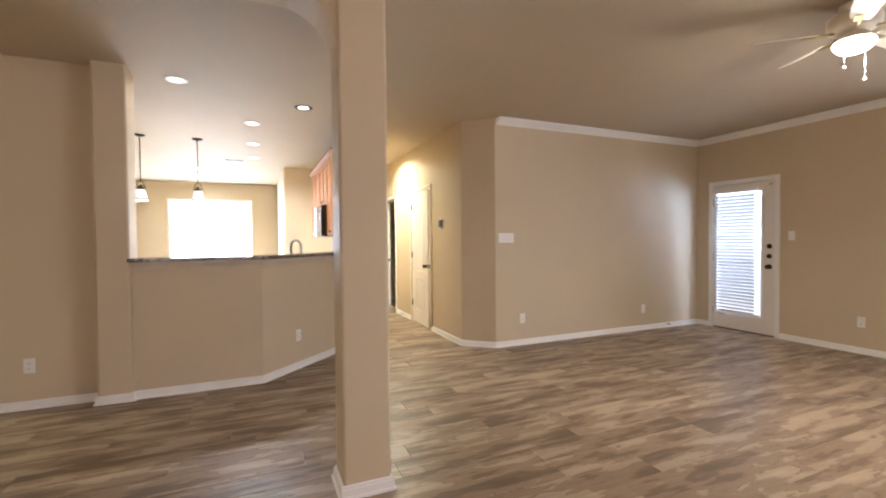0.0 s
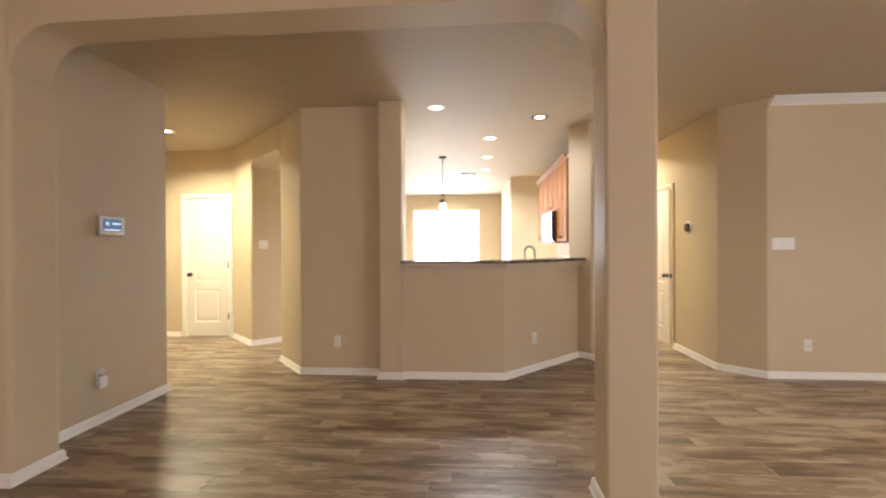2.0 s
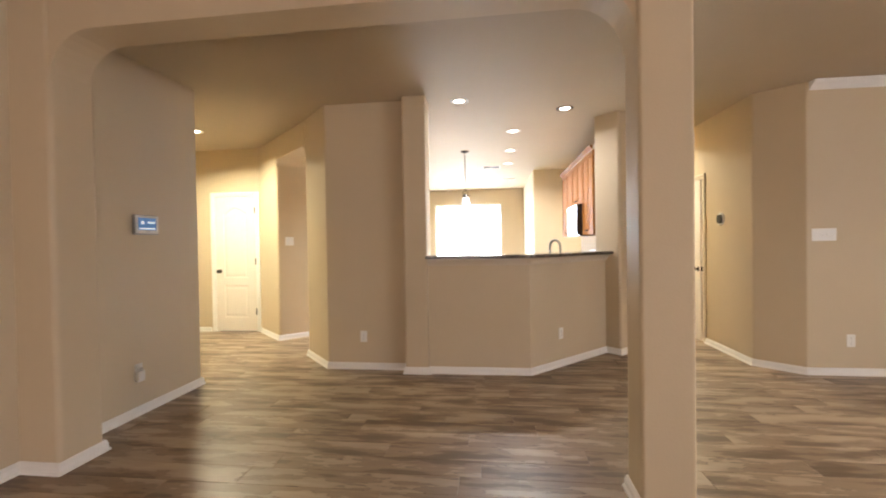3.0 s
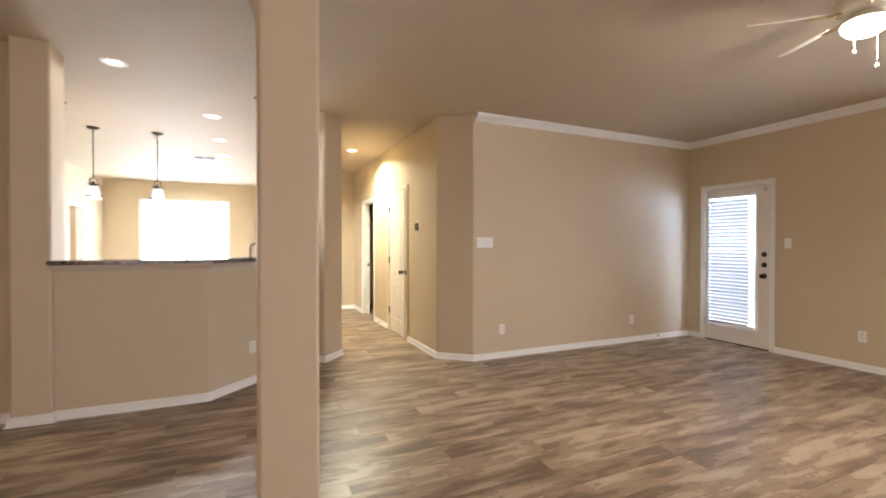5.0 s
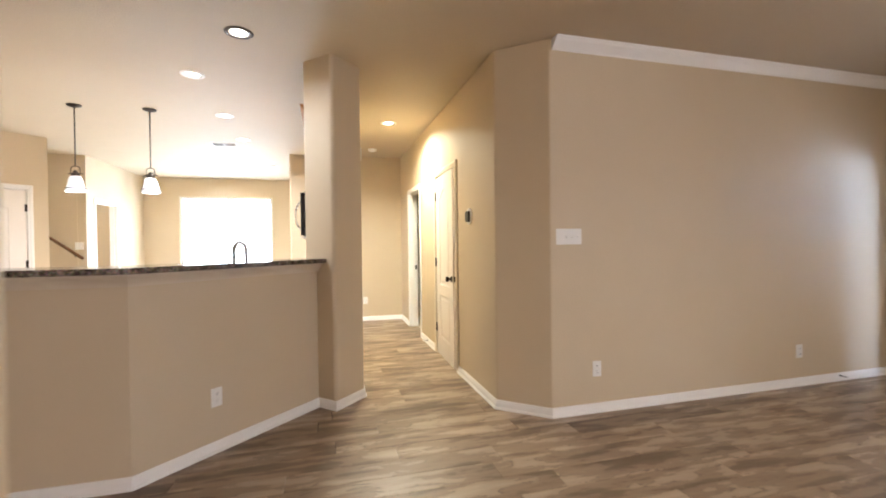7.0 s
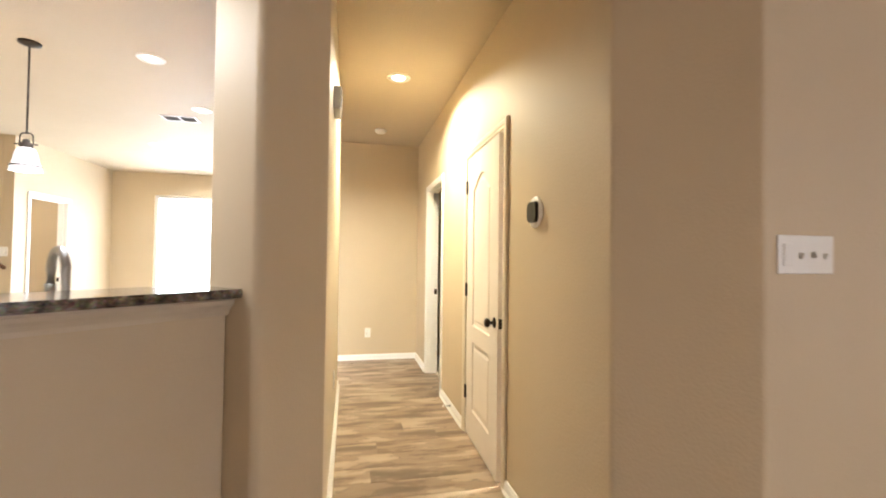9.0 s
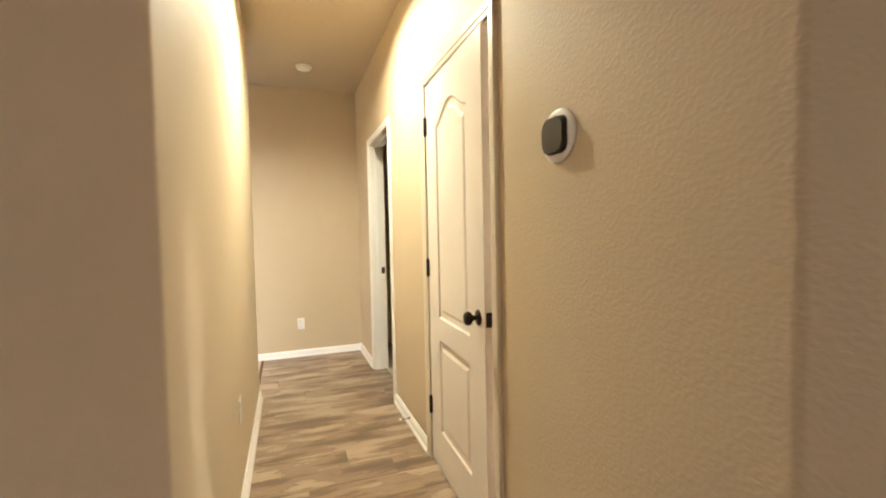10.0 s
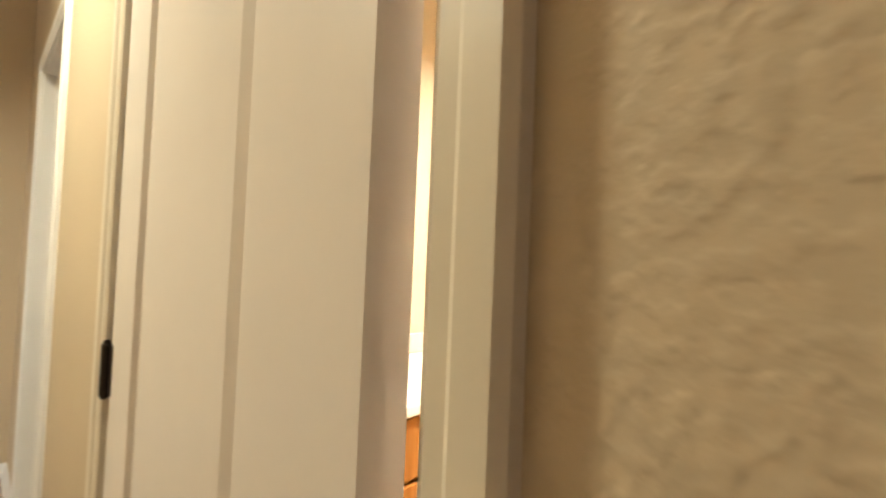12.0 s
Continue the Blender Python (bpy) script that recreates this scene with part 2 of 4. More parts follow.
def lathe(bm, profile, segs=32, m=Matrix.Identity(4)):
    """Turn (radius, height) pairs round the z axis."""
    rings = []
    for r, z in profile:
        if r < 1e-5:
            rings.append([bm.verts.new(m @ Vector((0, 0, z)))])
        else:
            rings.append([bm.verts.new(m @ Vector((r * math.cos(2 * math.pi * i / segs), r * math.sin(2 * math.pi * i / segs), z))) for i in range(segs)])
    for a, b in zip(rings, rings[1:]):
        for i in range(segs):
            j = (i + 1) % segs
            if len(a) == 1 and len(b) == 1:
                continue
            if len(a) == 1:
                bm.faces.new((a[0], b[i], b[j]))
            elif len(b) == 1:
                bm.faces.new((a[i], a[j], b[0]))
            else:
                bm.faces.new((a[i], a[j], b[j], b[i]))
    return bm


def tube(bm, pts, r, segs=10):
    """A round bar along a line of points."""
    pts = [Vector(p) for p in pts]
    rings = []
    up = Vector((0, 0, 1))
    for i, p in enumerate(pts):
        d = (pts[min(i + 1, len(pts) - 1)] - pts[max(i - 1, 0)]).normalized()
        side = d.cross(up)
        side = side.normalized() if side.length > 1e-3 else d.cross(Vector((1, 0, 0))).normalized()
        top = side.cross(d)
        rings.append([bm.verts.new(p + r * (math.cos(2 * math.pi * k / segs) * side + math.sin(2 * math.pi * k / segs) * top)) for k in range(segs)])
    for a, b in zip(rings, rings[1:]):
        for k in range(segs):
            j = (k + 1) % segs
            bm.faces.new((a[k], a[j], b[j], b[k]))
    bm.faces.new(rings[0])
    bm.faces.new(rings[-1])
    return bm


def rounded(pts, radii, segs=6):
    """Round the named corners of a polygon."""
    out = []
    n = len(pts)
    for i, p in enumerate(pts):
        r = radii.get(i, 0)
        p = Vector(p)
        if not r:
            out.append(tuple(p))
            continue
        a, b = (Vector(pts[i - 1]) - p).normalized(), (Vector(pts[(i + 1) % n]) - p).normalized()
        half = a.angle(b) / 2
        t = r / math.tan(half)
        c = p + (a + b).normalized() * (r / math.sin(half))
        s, e = p + a * t - c, p + b * t - c
        turn = s.angle_signed(e)
        for k in range(segs + 1):
            w = -turn * k / segs
            out.append((c.x + s.x * math.cos(w) - s.y * math.sin(w), c.y + s.x * math.sin(w) + s.y * math.cos(w)))
    return out


def prism(bm, pts, z0, z1, radii=None):
    pts = rounded(pts, radii or {})
    lo = [bm.verts.new((x, y, z0)) for x, y in pts]
    hi = [bm.verts.new((x, y, z1)) for x, y in pts]
    n = len(pts)
    for i in range(n):
        bm.faces.new((lo[i], lo[(i + 1) % n], hi[(i + 1) % n], hi[i]))
    bm.faces.new(lo)
    bm.faces.new(hi)
    return bm


def sweep(bm, pts, profile, closed=False):
    """Carry a profile of (out, z) along a line in the plan; out is to the left of the way."""
    pts = [Vector(p) for p in pts]
    n = len(pts)
    rings = []
    for i, p in enumerate(pts):
        d1 = (p - pts[i - 1]).normalized() if (i > 0 or closed) else None
        d2 = (pts[(i + 1) % n] - p).normalized() if (i < n - 1 or closed) else None
        d1, d2 = d1 or d2, d2 or d1
        n1, n2 = Vector((-d1.y, d1.x)), Vector((-d2.y, d2.x))
        mid = (n1 + n2).normalized()
        mid /= max(0.25, mid.dot(n1))
        rings.append([bm.verts.new((p.x + mid.x * o, p.y + mid.y * o, z)) for o, z in profile])
    for i in range(n if closed else n - 1):
        a, b = rings[i], rings[(i + 1) % n]
        for k in range(len(profile)):
            j = (k + 1) % len(profile)
            bm.faces.new((a[k], a[j], b[j], b[k]))
    if not closed:
        bm.faces.new(rings[0])
        bm.faces.new(rings[-1])
    return bm


def along(p, q):
    """Local frame of a wall: x along the wall, y out into the room, z up."""
    d = Vector(q) - Vector(p)
    return Matrix.Translation((p[0], p[1], 0)) @ Matrix.Rotation(math.atan2(d.y, d.x), 4, "Z")


def wall(name, p, q, thick, holes=(), z1=CEIL, label="tan painted textured drywall wall"):
    """A wall whose room lies to the left of the way from p to q. holes: (start, end, bottom, top)."""
    bm = bmesh.new()
    length = (Vector(q) - Vector(p)).length
    s = 0.0
    for a, b, zb, zt in sorted(holes):
        if a > s:
            box(bm, s, a, -thick, 0, -0.05, z1)
        if zb > 0:
            box(bm, a, b, -thick, 0, -0.05, zb)
        box(bm, a, b, -thick, 0, zt, z1)
        s = b
    if s < length:
        box(bm, s, length, -thick, 0, -0.05, z1)
    bm.transform(along(p, q))
    return tagged(part(name, bm, M_WALL if name == "wall_hall_east" else M_WALL_FINE), label, "wall", kind="structure")


def block(name, pts, z0=-0.05, z1=CEIL, radii=None, mat=None, label="tan painted textured drywall wall", cat="wall"):
    return tagged(part(name, prism(bmesh.new(), pts, z0, z1, radii), mat or M_WALL_FINE), label, cat, kind="structure")


def arch_header(name, p, q, thick, z_low, radius, z_top=CEIL, label="tan drywall header with rounded lower corners"):
    """The piece of wall over an opening from p to q, with curved corners below."""
    length = (Vector(q) - Vector(p)).length
    prof = [(0, z_top), (0, z_low - radius)]
    for k in range(1, 9):
        w = math.pi / 2 * k / 8
        prof.append((radius - radius * math.cos(w), z_low - radius + radius * math.sin(w)))
    for k in range(0, 9):
        w = math.pi / 2 * (1 - k / 8)
        prof.append((length - radius + radius * math.cos(w), z_low - radius + radius * math.sin(w)))
    prof.append((length, z_top))
    bm = bmesh.new()
    front = [bm.verts.new((x, 0, z)) for x, z in prof]
    back = [bm.verts.new((x, -thick, z)) for x, z in prof]
    n = len(prof)
    for i in range(n):
        bm.faces.new((front[i], front[(i + 1) % n], back[(i + 1) % n], back[i]))
    # front and back sheets as strips up to the top line
    for row in (front, back):
        c = [bm.verts.new((v.co.x, v.co.y, z_top)) for v in row[1:-1]]
        for i in range(1, n - 2):
            if abs(row[i].co.x - row[i + 1].co.x) > 1e-6:
                bm.faces.new((row[i], row[i + 1], c[i], c[i - 1]))
    bmesh.ops.remove_doubles(bm, verts=bm.verts, dist=1e-5)
    bm.transform(along(p, q))
    return tagged(part(name, bm, M_WALL_FINE), label, "wall", kind="structure")


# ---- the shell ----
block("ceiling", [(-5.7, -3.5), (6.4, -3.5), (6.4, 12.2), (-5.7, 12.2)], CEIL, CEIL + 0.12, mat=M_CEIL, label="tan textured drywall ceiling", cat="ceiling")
block("subfloor", [(-5.7, -3.5), (6.4, -3.5), (6.4, 12.2), (-5.7, 12.2)], -0.12, -0.012, mat=M_SUBFLOOR, label="dark underlay beneath the plank floor", cat="floor")
block("ground", [(-400, -400), (400, -400), (400, 400), (-400, 400)], -0.6, -0.3, mat=M_TILE, label="pale paved ground outside the house", cat="ground")

# living room, north wall with the cut corner, and the hall up to its first door
block("wall_living_north", [(6.13, 4.385), (6.13, 4.505), (2.67, 4.505), (2.423, 4.72), (2.423, 5.69), (2.303, 5.69), (2.303, 4.667), (2.62, 4.385)], radii={6: 0.03, 7: 0.03}, mat=M_WALL)
wall("wall_hall_east", (2.303, 5.69), (2.303, 9.045), 0.12, [(0.0, 0.82, 0, 2.06), (1.687, 2.476, 0, 2.06)])
block("wall_hall_end", [(0.5, 8.905), (2.303, 8.905), (2.303, 9.045), (0.62, 9.045), (0.62, 11.886), (0.5, 11.886)], radii={0: 0.03})
block("wall_hall_west", [(1.22, 5.25), (1.337, 5.25), (1.337, 7.80), (1.22, 7.80)], radii={2: 0.025, 3: 0.025})
block("pier_east", [(1.337, 5.238), (1.337, 5.25), (1.22, 5.25), (1.105, 5.25), (0.865, 5.24), (1.107, 4.998)], radii={0: 0.02, 5: 0.03, 4: 0.02})
wall("wall_living_east", (6.13, -3.2), (6.13, 2.0), 0.14, [(1.0, 4.4, 0.6, 2.3)])
wall("wall_patio", (6.13, 2.0), (6.13, 4.505), 0.14, [(1.295, 2.145, 0, 2.06)])
# The hole serves an assumed window, added only to let the south fill in.
wall("wall_living_south", (-3.05, -3.2), (6.13, -3.2), 0.14, [(0.65, 3.05, 0.6, 2.3)])
# west side: living wall, arch jamb, foyer
block("wall_living_west", [(-3.05, -3.2), (-3.05, 2.13), (-2.79, 2.13), (-2.79, 2.42), (-3.048, 2.42), (-3.048, 3.70), (-5.5, 3.70), (-5.5, 3.58), (-3.17, 3.58), (-3.17, -3.2)], radii={2: 0.03, 3: 0.03, 5: 0.025})
wall("wall_foyer_north", (-3.74, 6.04), (-5.5, 6.04), 0.12, [(0.09, 0.78, 0, 2.06)])
wall("wall_foyer_west", (-5.5, 6.16), (-5.5, 3.58), 0.12)
block("wall_diagonal_niche", [(-3.786, 6.04), (-3.216, 5.501), (-2.45, 6.267), (-2.45, 6.45), (-2.53, 6.45), (-3.216, 5.74), (-3.7, 6.16), (-3.786, 6.16)], radii={1: 0.03})
block("wall_pillar", [(-2.036, 4.28), (-1.19, 4.28), (-1.19, 4.152), (-0.955, 4.152), (-0.965, 4.45), (-2.0, 4.45), (-2.32, 4.93), (-2.476, 4.774)], radii={0: 0.03, 2: 0.02, 3: 0.02, 7: 0.03})
arch_header("arch_header_passage", (-2.476, 4.774), (-3.216, 5.501), 0.5, 2.46, 0.10)
# square post and the arch that it carries
block("post", [(0.384, 2.07), (0.632, 2.07), (0.632, 2.29), (0.384, 2.29)], radii={0: 0.018, 1: 0.018, 2: 0.018, 3: 0.018}, label="square tan drywall post with rounded edges", cat="post")
arch_header("arch_header_living", (0.386, 2.095), (-2.79, 2.135), 0.235, 2.53, 0.27)
# raised bar: straight run, then a diagonal run
block("bar_wall", [(-0.953, 4.188), (0.04, 4.188), (0.975, 5.123), (0.89, 5.208), (-0.01, 4.308), (-0.957, 4.308)], -0.05, 1.125, {}, label="tan drywall half wall below the raised bar", cat="half wall")
# kitchen and dining room
wall("wall_dining_north", (0.62, 11.886), (-2.72, 11.886), 0.14, [(0.708, 2.562, 0.35, 2.35)])
wall("wall_dining_west", (-2.6, 11.886), (-2.6, 9.64), 0.12, [(1.19, 1.97, 0, 2.05)])
block("wall_stair", [(-3.5, 8.62), (-3.5, 9.64), (-2.722, 9.64), (-2.722, 9.76), (-3.62, 9.76), (-3.62, 8.62)])
wall("wall_kitchen_diagonal", (-2.5, 8.48), (-3.45, 7.53), 0.12, [(0.20, 0.99, 0, 2.05)])
wall("wall_kitchen_west", (-3.40, 7.60), (-2.50, 6.40), 0.12)
# rooms behind the two hall doors and behind the dining door
block("wall_bath", [(2.423, 7.10), (4.4, 7.10), (4.4, 4.505), (4.52, 4.505), (4.52, 7.22), (2.423, 7.22)])
block("wall_bedroom", [(2.303, 9.045), (4.4, 9.045), (4.4, 7.22), (4.52, 7.22), (4.52, 9.185), (2.303, 9.185)])
block("wall_closet", [(-3.622, 9.762), (-4.0, 9.762), (-4.0, 11.2), (-2.722, 11.2), (-2.722, 11.3), (-4.1, 11.3), (-4.1, 9.66), (-3.622, 9.66)])
block("wall_kitchen_closet", [(-2.62, 8.57), (-3.4, 8.9), (-4.2, 8.3), (-3.6, 7.45), (-3.5, 7.5), (-4.05, 8.28), (-3.4, 8.78), (-2.66, 8.5)])

# ---- baseboards and crown ----
BASE_PROFILE = [(0.0, 0.0), (0.024, 0.0), (0.022, 0.010), (0.015, 0.017), (0.013, 0.048), (0.009, 0.055), (0.009, 0.061), (0.004, 0.068), (0.0, 0.068)]


def baseboard(pts, closed=False):
    return tagged(part("baseboard", sweep(bmesh.new(), pts, BASE_PROFILE, closed), M_TRIM), "white painted moulded baseboard along the wall foot", "baseboard", kind="structure")


baseboard([(6.13, -3.2), (6.13, 3.248)])
baseboard([(6.13, 4.192), (6.13, 4.385), (2.62, 4.385), (2.303, 4.667), (2.303, 5.645)])
baseboard([(2.303, 6.553), (2.303, 7.331)])
baseboard([(2.303, 8.212), (2.303, 8.905), (0.5, 8.905), (0.5, 11.8)])
baseboard([(1.22, 7.80), (1.337, 7.80), (1.337, 5.238), (1.107, 4.998), (0.980, 5.128), (0.04, 4.188), (-0.955, 4.188), (-0.955, 4.152), (-1.19, 4.152), (-1.19, 4.28), (-2.036, 4.28), (-2.476, 4.774), (-2.33, 4.92)])
baseboard([(-2.45, 6.267), (-3.216, 5.501), (-3.77, 6.025)])
baseboard([(-4.58, 6.04), (-5.5, 6.04)])
baseboard([(-5.5, 3.70), (-3.048, 3.70), (-3.048, 2.42), (-2.79, 2.42), (-2.79, 2.13), (-3.05, 2.13), (-3.05, -3.2)])
baseboard([(0.384, 2.07), (0.384, 2.29), (0.632, 2.29), (0.632, 2.07)], True)

CROWN = [(0.0, CEIL), (0.0, CEIL - 0.078), (0.01, CEIL - 0.078), (0.014, CEIL - 0.068), (0.026, CEIL - 0.058), (0.047, CEIL - 0.038), (0.067, CEIL - 0.026), (0.073, CEIL - 0.013), (0.084, CEIL - 0.01), (0.084, CEIL)]
tagged(part("crown_moulding", sweep(bmesh.new(), [(6.13, -3.2), (6.13, 4.385), (2.64, 4.385)], CROWN), M_TRIM), "white painted crown moulding under the ceiling", "crown moulding", kind="structure")

# ---- doors ----


def panel_loop(x0, x1, z0, z1, arch, d):
    """Outline of a door panel, drawn in by d; the top may rise to an arch."""
    pts = [(x0 + d, z0 + d), (x1 - d, z0 + d)]
    k = 12
    for i in range(k + 1):
        w = i / k
        x = (x1 - d) + (x0 - x1 + 2 * d) * w
        s = math.sin(math.pi * w) ** 1.6
        pts.append((x, z1 - d + arch * s))
    return pts


def leaf_mesh(width, height, thick, panels):
    """A moulded door leaf: x 0..width, y -thick..0, z 0.012..height."""
    bm = bmesh.new()
    z_foot = 0.012
    for side in (0, 1):
        def at(x, z, deep, side=side):
            return bm.verts.new((x, -deep if side == 0 else -thick + deep, z))
        xs = (0, panels[0][0], panels[0][1], width)
        quad = lambda a, b, c, d: bm.faces.new([at(*a, 0), at(*b, 0), at(*c, 0), at(*d, 0)])
        quad((xs[0], z_foot), (xs[1], z_foot), (xs[1], height), (xs[0], height))
        quad((xs[2], z_foot), (xs[3], z_foot), (xs[3], height), (xs[2], height))
        z = z_foot
        for x0, x1, z0, z1, arch in panels:
            quad((x0, z), (x1, z), (x1, z0), (x0, z0))
            z = z1
            rings = []
            for d, deep in ((0, 0), (0.008, 0.0075), (0.016, 0.0085), (0.034, 0.0085), (0.05, 0.003)):
                rings.append([at(x, zz, deep) for x, zz in panel_loop(x0, x1, z0, z1, arch, d)])
            for a, b in zip(rings, rings[1:]):
                for i in range(len(a)):
                    j = (i + 1) % len(a)
                    bm.faces.new((a[i], a[j], b[j], b[i]))
            bm.faces.new(rings[-1])
        x0, x1, z0, z1, arch = panels[-1]
        top = panel_loop(x0, x1, z0, z1, arch, 0)[2:]
        for a, b in zip(top, top[1:]):
            quad(a, b, (b[0], height), (a[0], height))
    for a, b in (((0, z_foot), (width, z_foot)), ((width, z_foot), (width, height)), ((width, height), (0, height)), ((0, height), (0, z_foot))):
        bm.faces.new([bm.verts.new(v) for v in ((a[0], 0, a[1]), (b[0], 0, b[1]), (b[0], -thick, b[1]), (a[0], -thick, a[1]))])
    bmesh.ops.remove_doubles(bm, verts=bm.verts, dist=1e-5)
    return bm


CASING = [(0.0, 0.0), (0.0, 0.010), (0.006, 0.013), (0.02, 0.013), (0.026, 0.017), (0.05, 0.018), (0.057, 0.012), (0.057, 0.0)]


def casing_bar(parent, a, b, width=0.057, mat=None):
    """A moulded strip of door casing in the wall's frame, from a to b, spreading to the left of its way."""
    bm = bmesh.new()
    a, b = Vector(a), Vector(b)
    d = (b - a).normalized()
    left = Vector((-d.y, d.x))
    k = width / 0.057
    # mitred ends
    rings = []
    for p, sgn in ((a, -1), (b, 1)):
        rings.append([bm.verts.new(((p + left * o * k + d * sgn * (o * k if abs(p.y) > 0.3 else 0)).x, y, (p + left * o * k + d * sgn * (o * k if abs(p.y) > 0.3 else 0)).y)) for o, y in CASING])
    n = len(CASING)
    for i in range(n):
        bm.faces.new((rings[0][i], rings[0][(i + 1) % n], rings[1][(i + 1) % n], rings[1][i]))
    bm.faces.new(rings[0])
    bm.faces.new(rings[1])
    return part("casing", bm, mat or M_TRIM, parent)


def door_frame(name, p, q, s0, s1, top, thick, label, strike=None, mat=None):
    """Jambs, stops and casing round a clear opening s0..s1 of a wall."""
    fr = holder(name, along(p, q), label, "door frame", kind="structure")
    part("jamb", box(bmesh.new(), s0 - 0.018, s0, -thick, 0, -0.005, top, 0.001), M_TRIM, fr)
    part("jamb", box(bmesh.new(), s1, s1 + 0.018, -thick, 0, -0.005, top, 0.001), M_TRIM, fr)
    part("head_jamb", box(bmesh.new(), s0 - 0.018, s1 + 0.018, -thick, 0, top, top + 0.018, 0.001), M_TRIM, fr)
    part("stop", box(bmesh.new(), s0, s0 + 0.011, -0.075, -0.042, 0, top, 0.002), M_TRIM, fr)
    part("stop", box(bmesh.new(), s1 - 0.011, s1, -0.075, -0.042, 0, top, 0.002), M_TRIM, fr)
    part("stop", box(bmesh.new(), s0 + 0.011, s1 - 0.011, -0.075, -0.042, top - 0.011, top, 0.002), M_TRIM, fr)
    r = 0.006
    casing_bar(fr, (s0 - r, 0.0), (s0 - r, top + r), mat=mat)
    casing_bar(fr, (s0 - r, top + r), (s1 + r, top + r), mat=mat)
    casing_bar(fr, (s1 + r, top + r), (s1 + r, 0.0), mat=mat)
    if strike is not None:
        at_end, depth = strike
        x = s1 if at_end else s0
        d = -0.002 if at_end else 0.002
        part("strike_plate", box(bmesh.new(), x, x + d, -depth - 0.016, -depth + 0.016, 0.885, 0.945, 0.0005), M_BRONZE, fr, "dark bronze strike plate")
    return fr


def knob_set(leaf, x, z, thick, both=True):
    for sgn in ((1, -1) if both else (1,)):
        m = Matrix.Translation((x, 0 if sgn > 0 else -thick, z)) @ Matrix.Rotation(-sgn * math.pi / 2, 4, "X")
        kn = part("knob", lathe(bmesh.new(), [(0, 0.062), (0.012, 0.0615), (0.022, 0.058), (0.0275, 0.05), (0.028, 0.043), (0.024, 0.035), (0.014, 0.028), (0.0105, 0.022), (0.0105, 0.008)], 28, m), M_BRONZE, leaf, "dark bronze round knob", True)
        part("rosette", lathe(bmesh.new(), [(0.0105, 0.011), (0.020, 0.010), (0.031, 0.005), (0.032, 0.0)], 28, m), M_BRONZE, kn, "", True)
    return leaf


def panel_door(name, m, width, height, hinge_zs, label, cat="door", hinge_at_zero=True, hinge_mat=None, stile=0.165):
    """A two-panel arched door; its hinge edge lies on the local z axis at x = 0, the leaf runs to +x (or -x)."""
    root = holder(name, m, label, cat, kind="structure")
    panels = [(stile, width - stile, 0.215, 0.70, 0.0), (stile, width - stile, 0.815, 1.79, 0.085)]
    bm = leaf_mesh(width, height, 0.035, panels)
    sx = 1 if hinge_at_zero else -1
    if sx < 0:
        bm.transform(Matrix.Scale(-1, 4, (1, 0, 0)))
    leaf = part("leaf", bm, M_DOOR, root)
    for hz in hinge_zs:
        h = bmesh.new()
        cyl(h, Matrix.Translation((-0.002 * sx, 0.007, hz)), 0.008, 0.008, 0.09, 14)
        for dz in (-0.047, 0.047):
            bmesh.ops.create_uvsphere(h, u_segments=10, v_segments=6, radius=0.006, matrix=Matrix.Translation((-0.002 * sx, 0.007, hz + dz)))
        box(h, min(-0.006 * sx, 0.016 * sx), max(-0.006 * sx, 0.016 * sx), 0.0005, 0.003, hz - 0.044, hz + 0.044)
        part("hinge", h, hinge_mat or M_BRONZE, root, "dark bronze butt hinge")
    knob_set(leaf, sx * (width - 0.062), 0.915, 0.035)
    e = sx * width
    lp = bmesh.new()
    box(lp, min(e, e + 0.0015 * sx), max(e, e + 0.0015 * sx), -0.0300, -0.005, 0.886, 0.944, 0.0004)
    box(lp, min(e, e + 0.009 * sx), max(e, e + 0.009 * sx), -0.024, -0.011, 0.903, 0.927, 0.002)
    part("latch_plate", lp, M_BRONZE, leaf, "dark bronze latch plate")
    return root


HALL_E = ((2.303, 5.69), (2.303, 9.045))
# first hall door, ajar
door_frame("door_frame_hall", *HALL_E, 0.012, 0.796, 2.042, 0.12, "cream painted door frame of the ajar hall door", mat=M_CASING)
panel_door("door_hall", Matrix.Translation((2.301, 6.481, 0)) @ Matrix.Rotation(radians(90 - 1.9), 4, "Z"), 0.755, 2.032, (0.305, 1.063, 1.825),
           "white two-panel arched hall door standing slightly ajar", hinge_at_zero=False)
# second hall door: doorway into a dark room, its door swung back inside
door_frame("door_frame_bedroom", *HALL_E, 1.706, 2.457, 2.042, 0.12, "white painted door frame of the dark bedroom doorway", strike=(True, 0.095))
panel_door("door_bedroom", Matrix.Translation((2.43, 7.40, 0)) @ Matrix.Rotation(radians(6), 4, "Z"), 0.745, 2.032, (0.305, 1.063, 1.825), "white two-panel arched bedroom door swung fully open")
# closet door at the end of the foyer
FOYER_N = ((-3.74, 6.04), (-5.5, 6.04))
door_frame("door_frame_foyer", *FOYER_N, 0.108, 0.762, 2.042, 0.12, "white painted door frame of the foyer closet")
panel_door("door_foyer", along(*FOYER_N) @ Matrix.Translation((0.111, -0.002, 0)), 0.648, 2.032, (0.305, 1.063, 1.825), "closed white two-panel arched foyer closet door", stile=0.13)
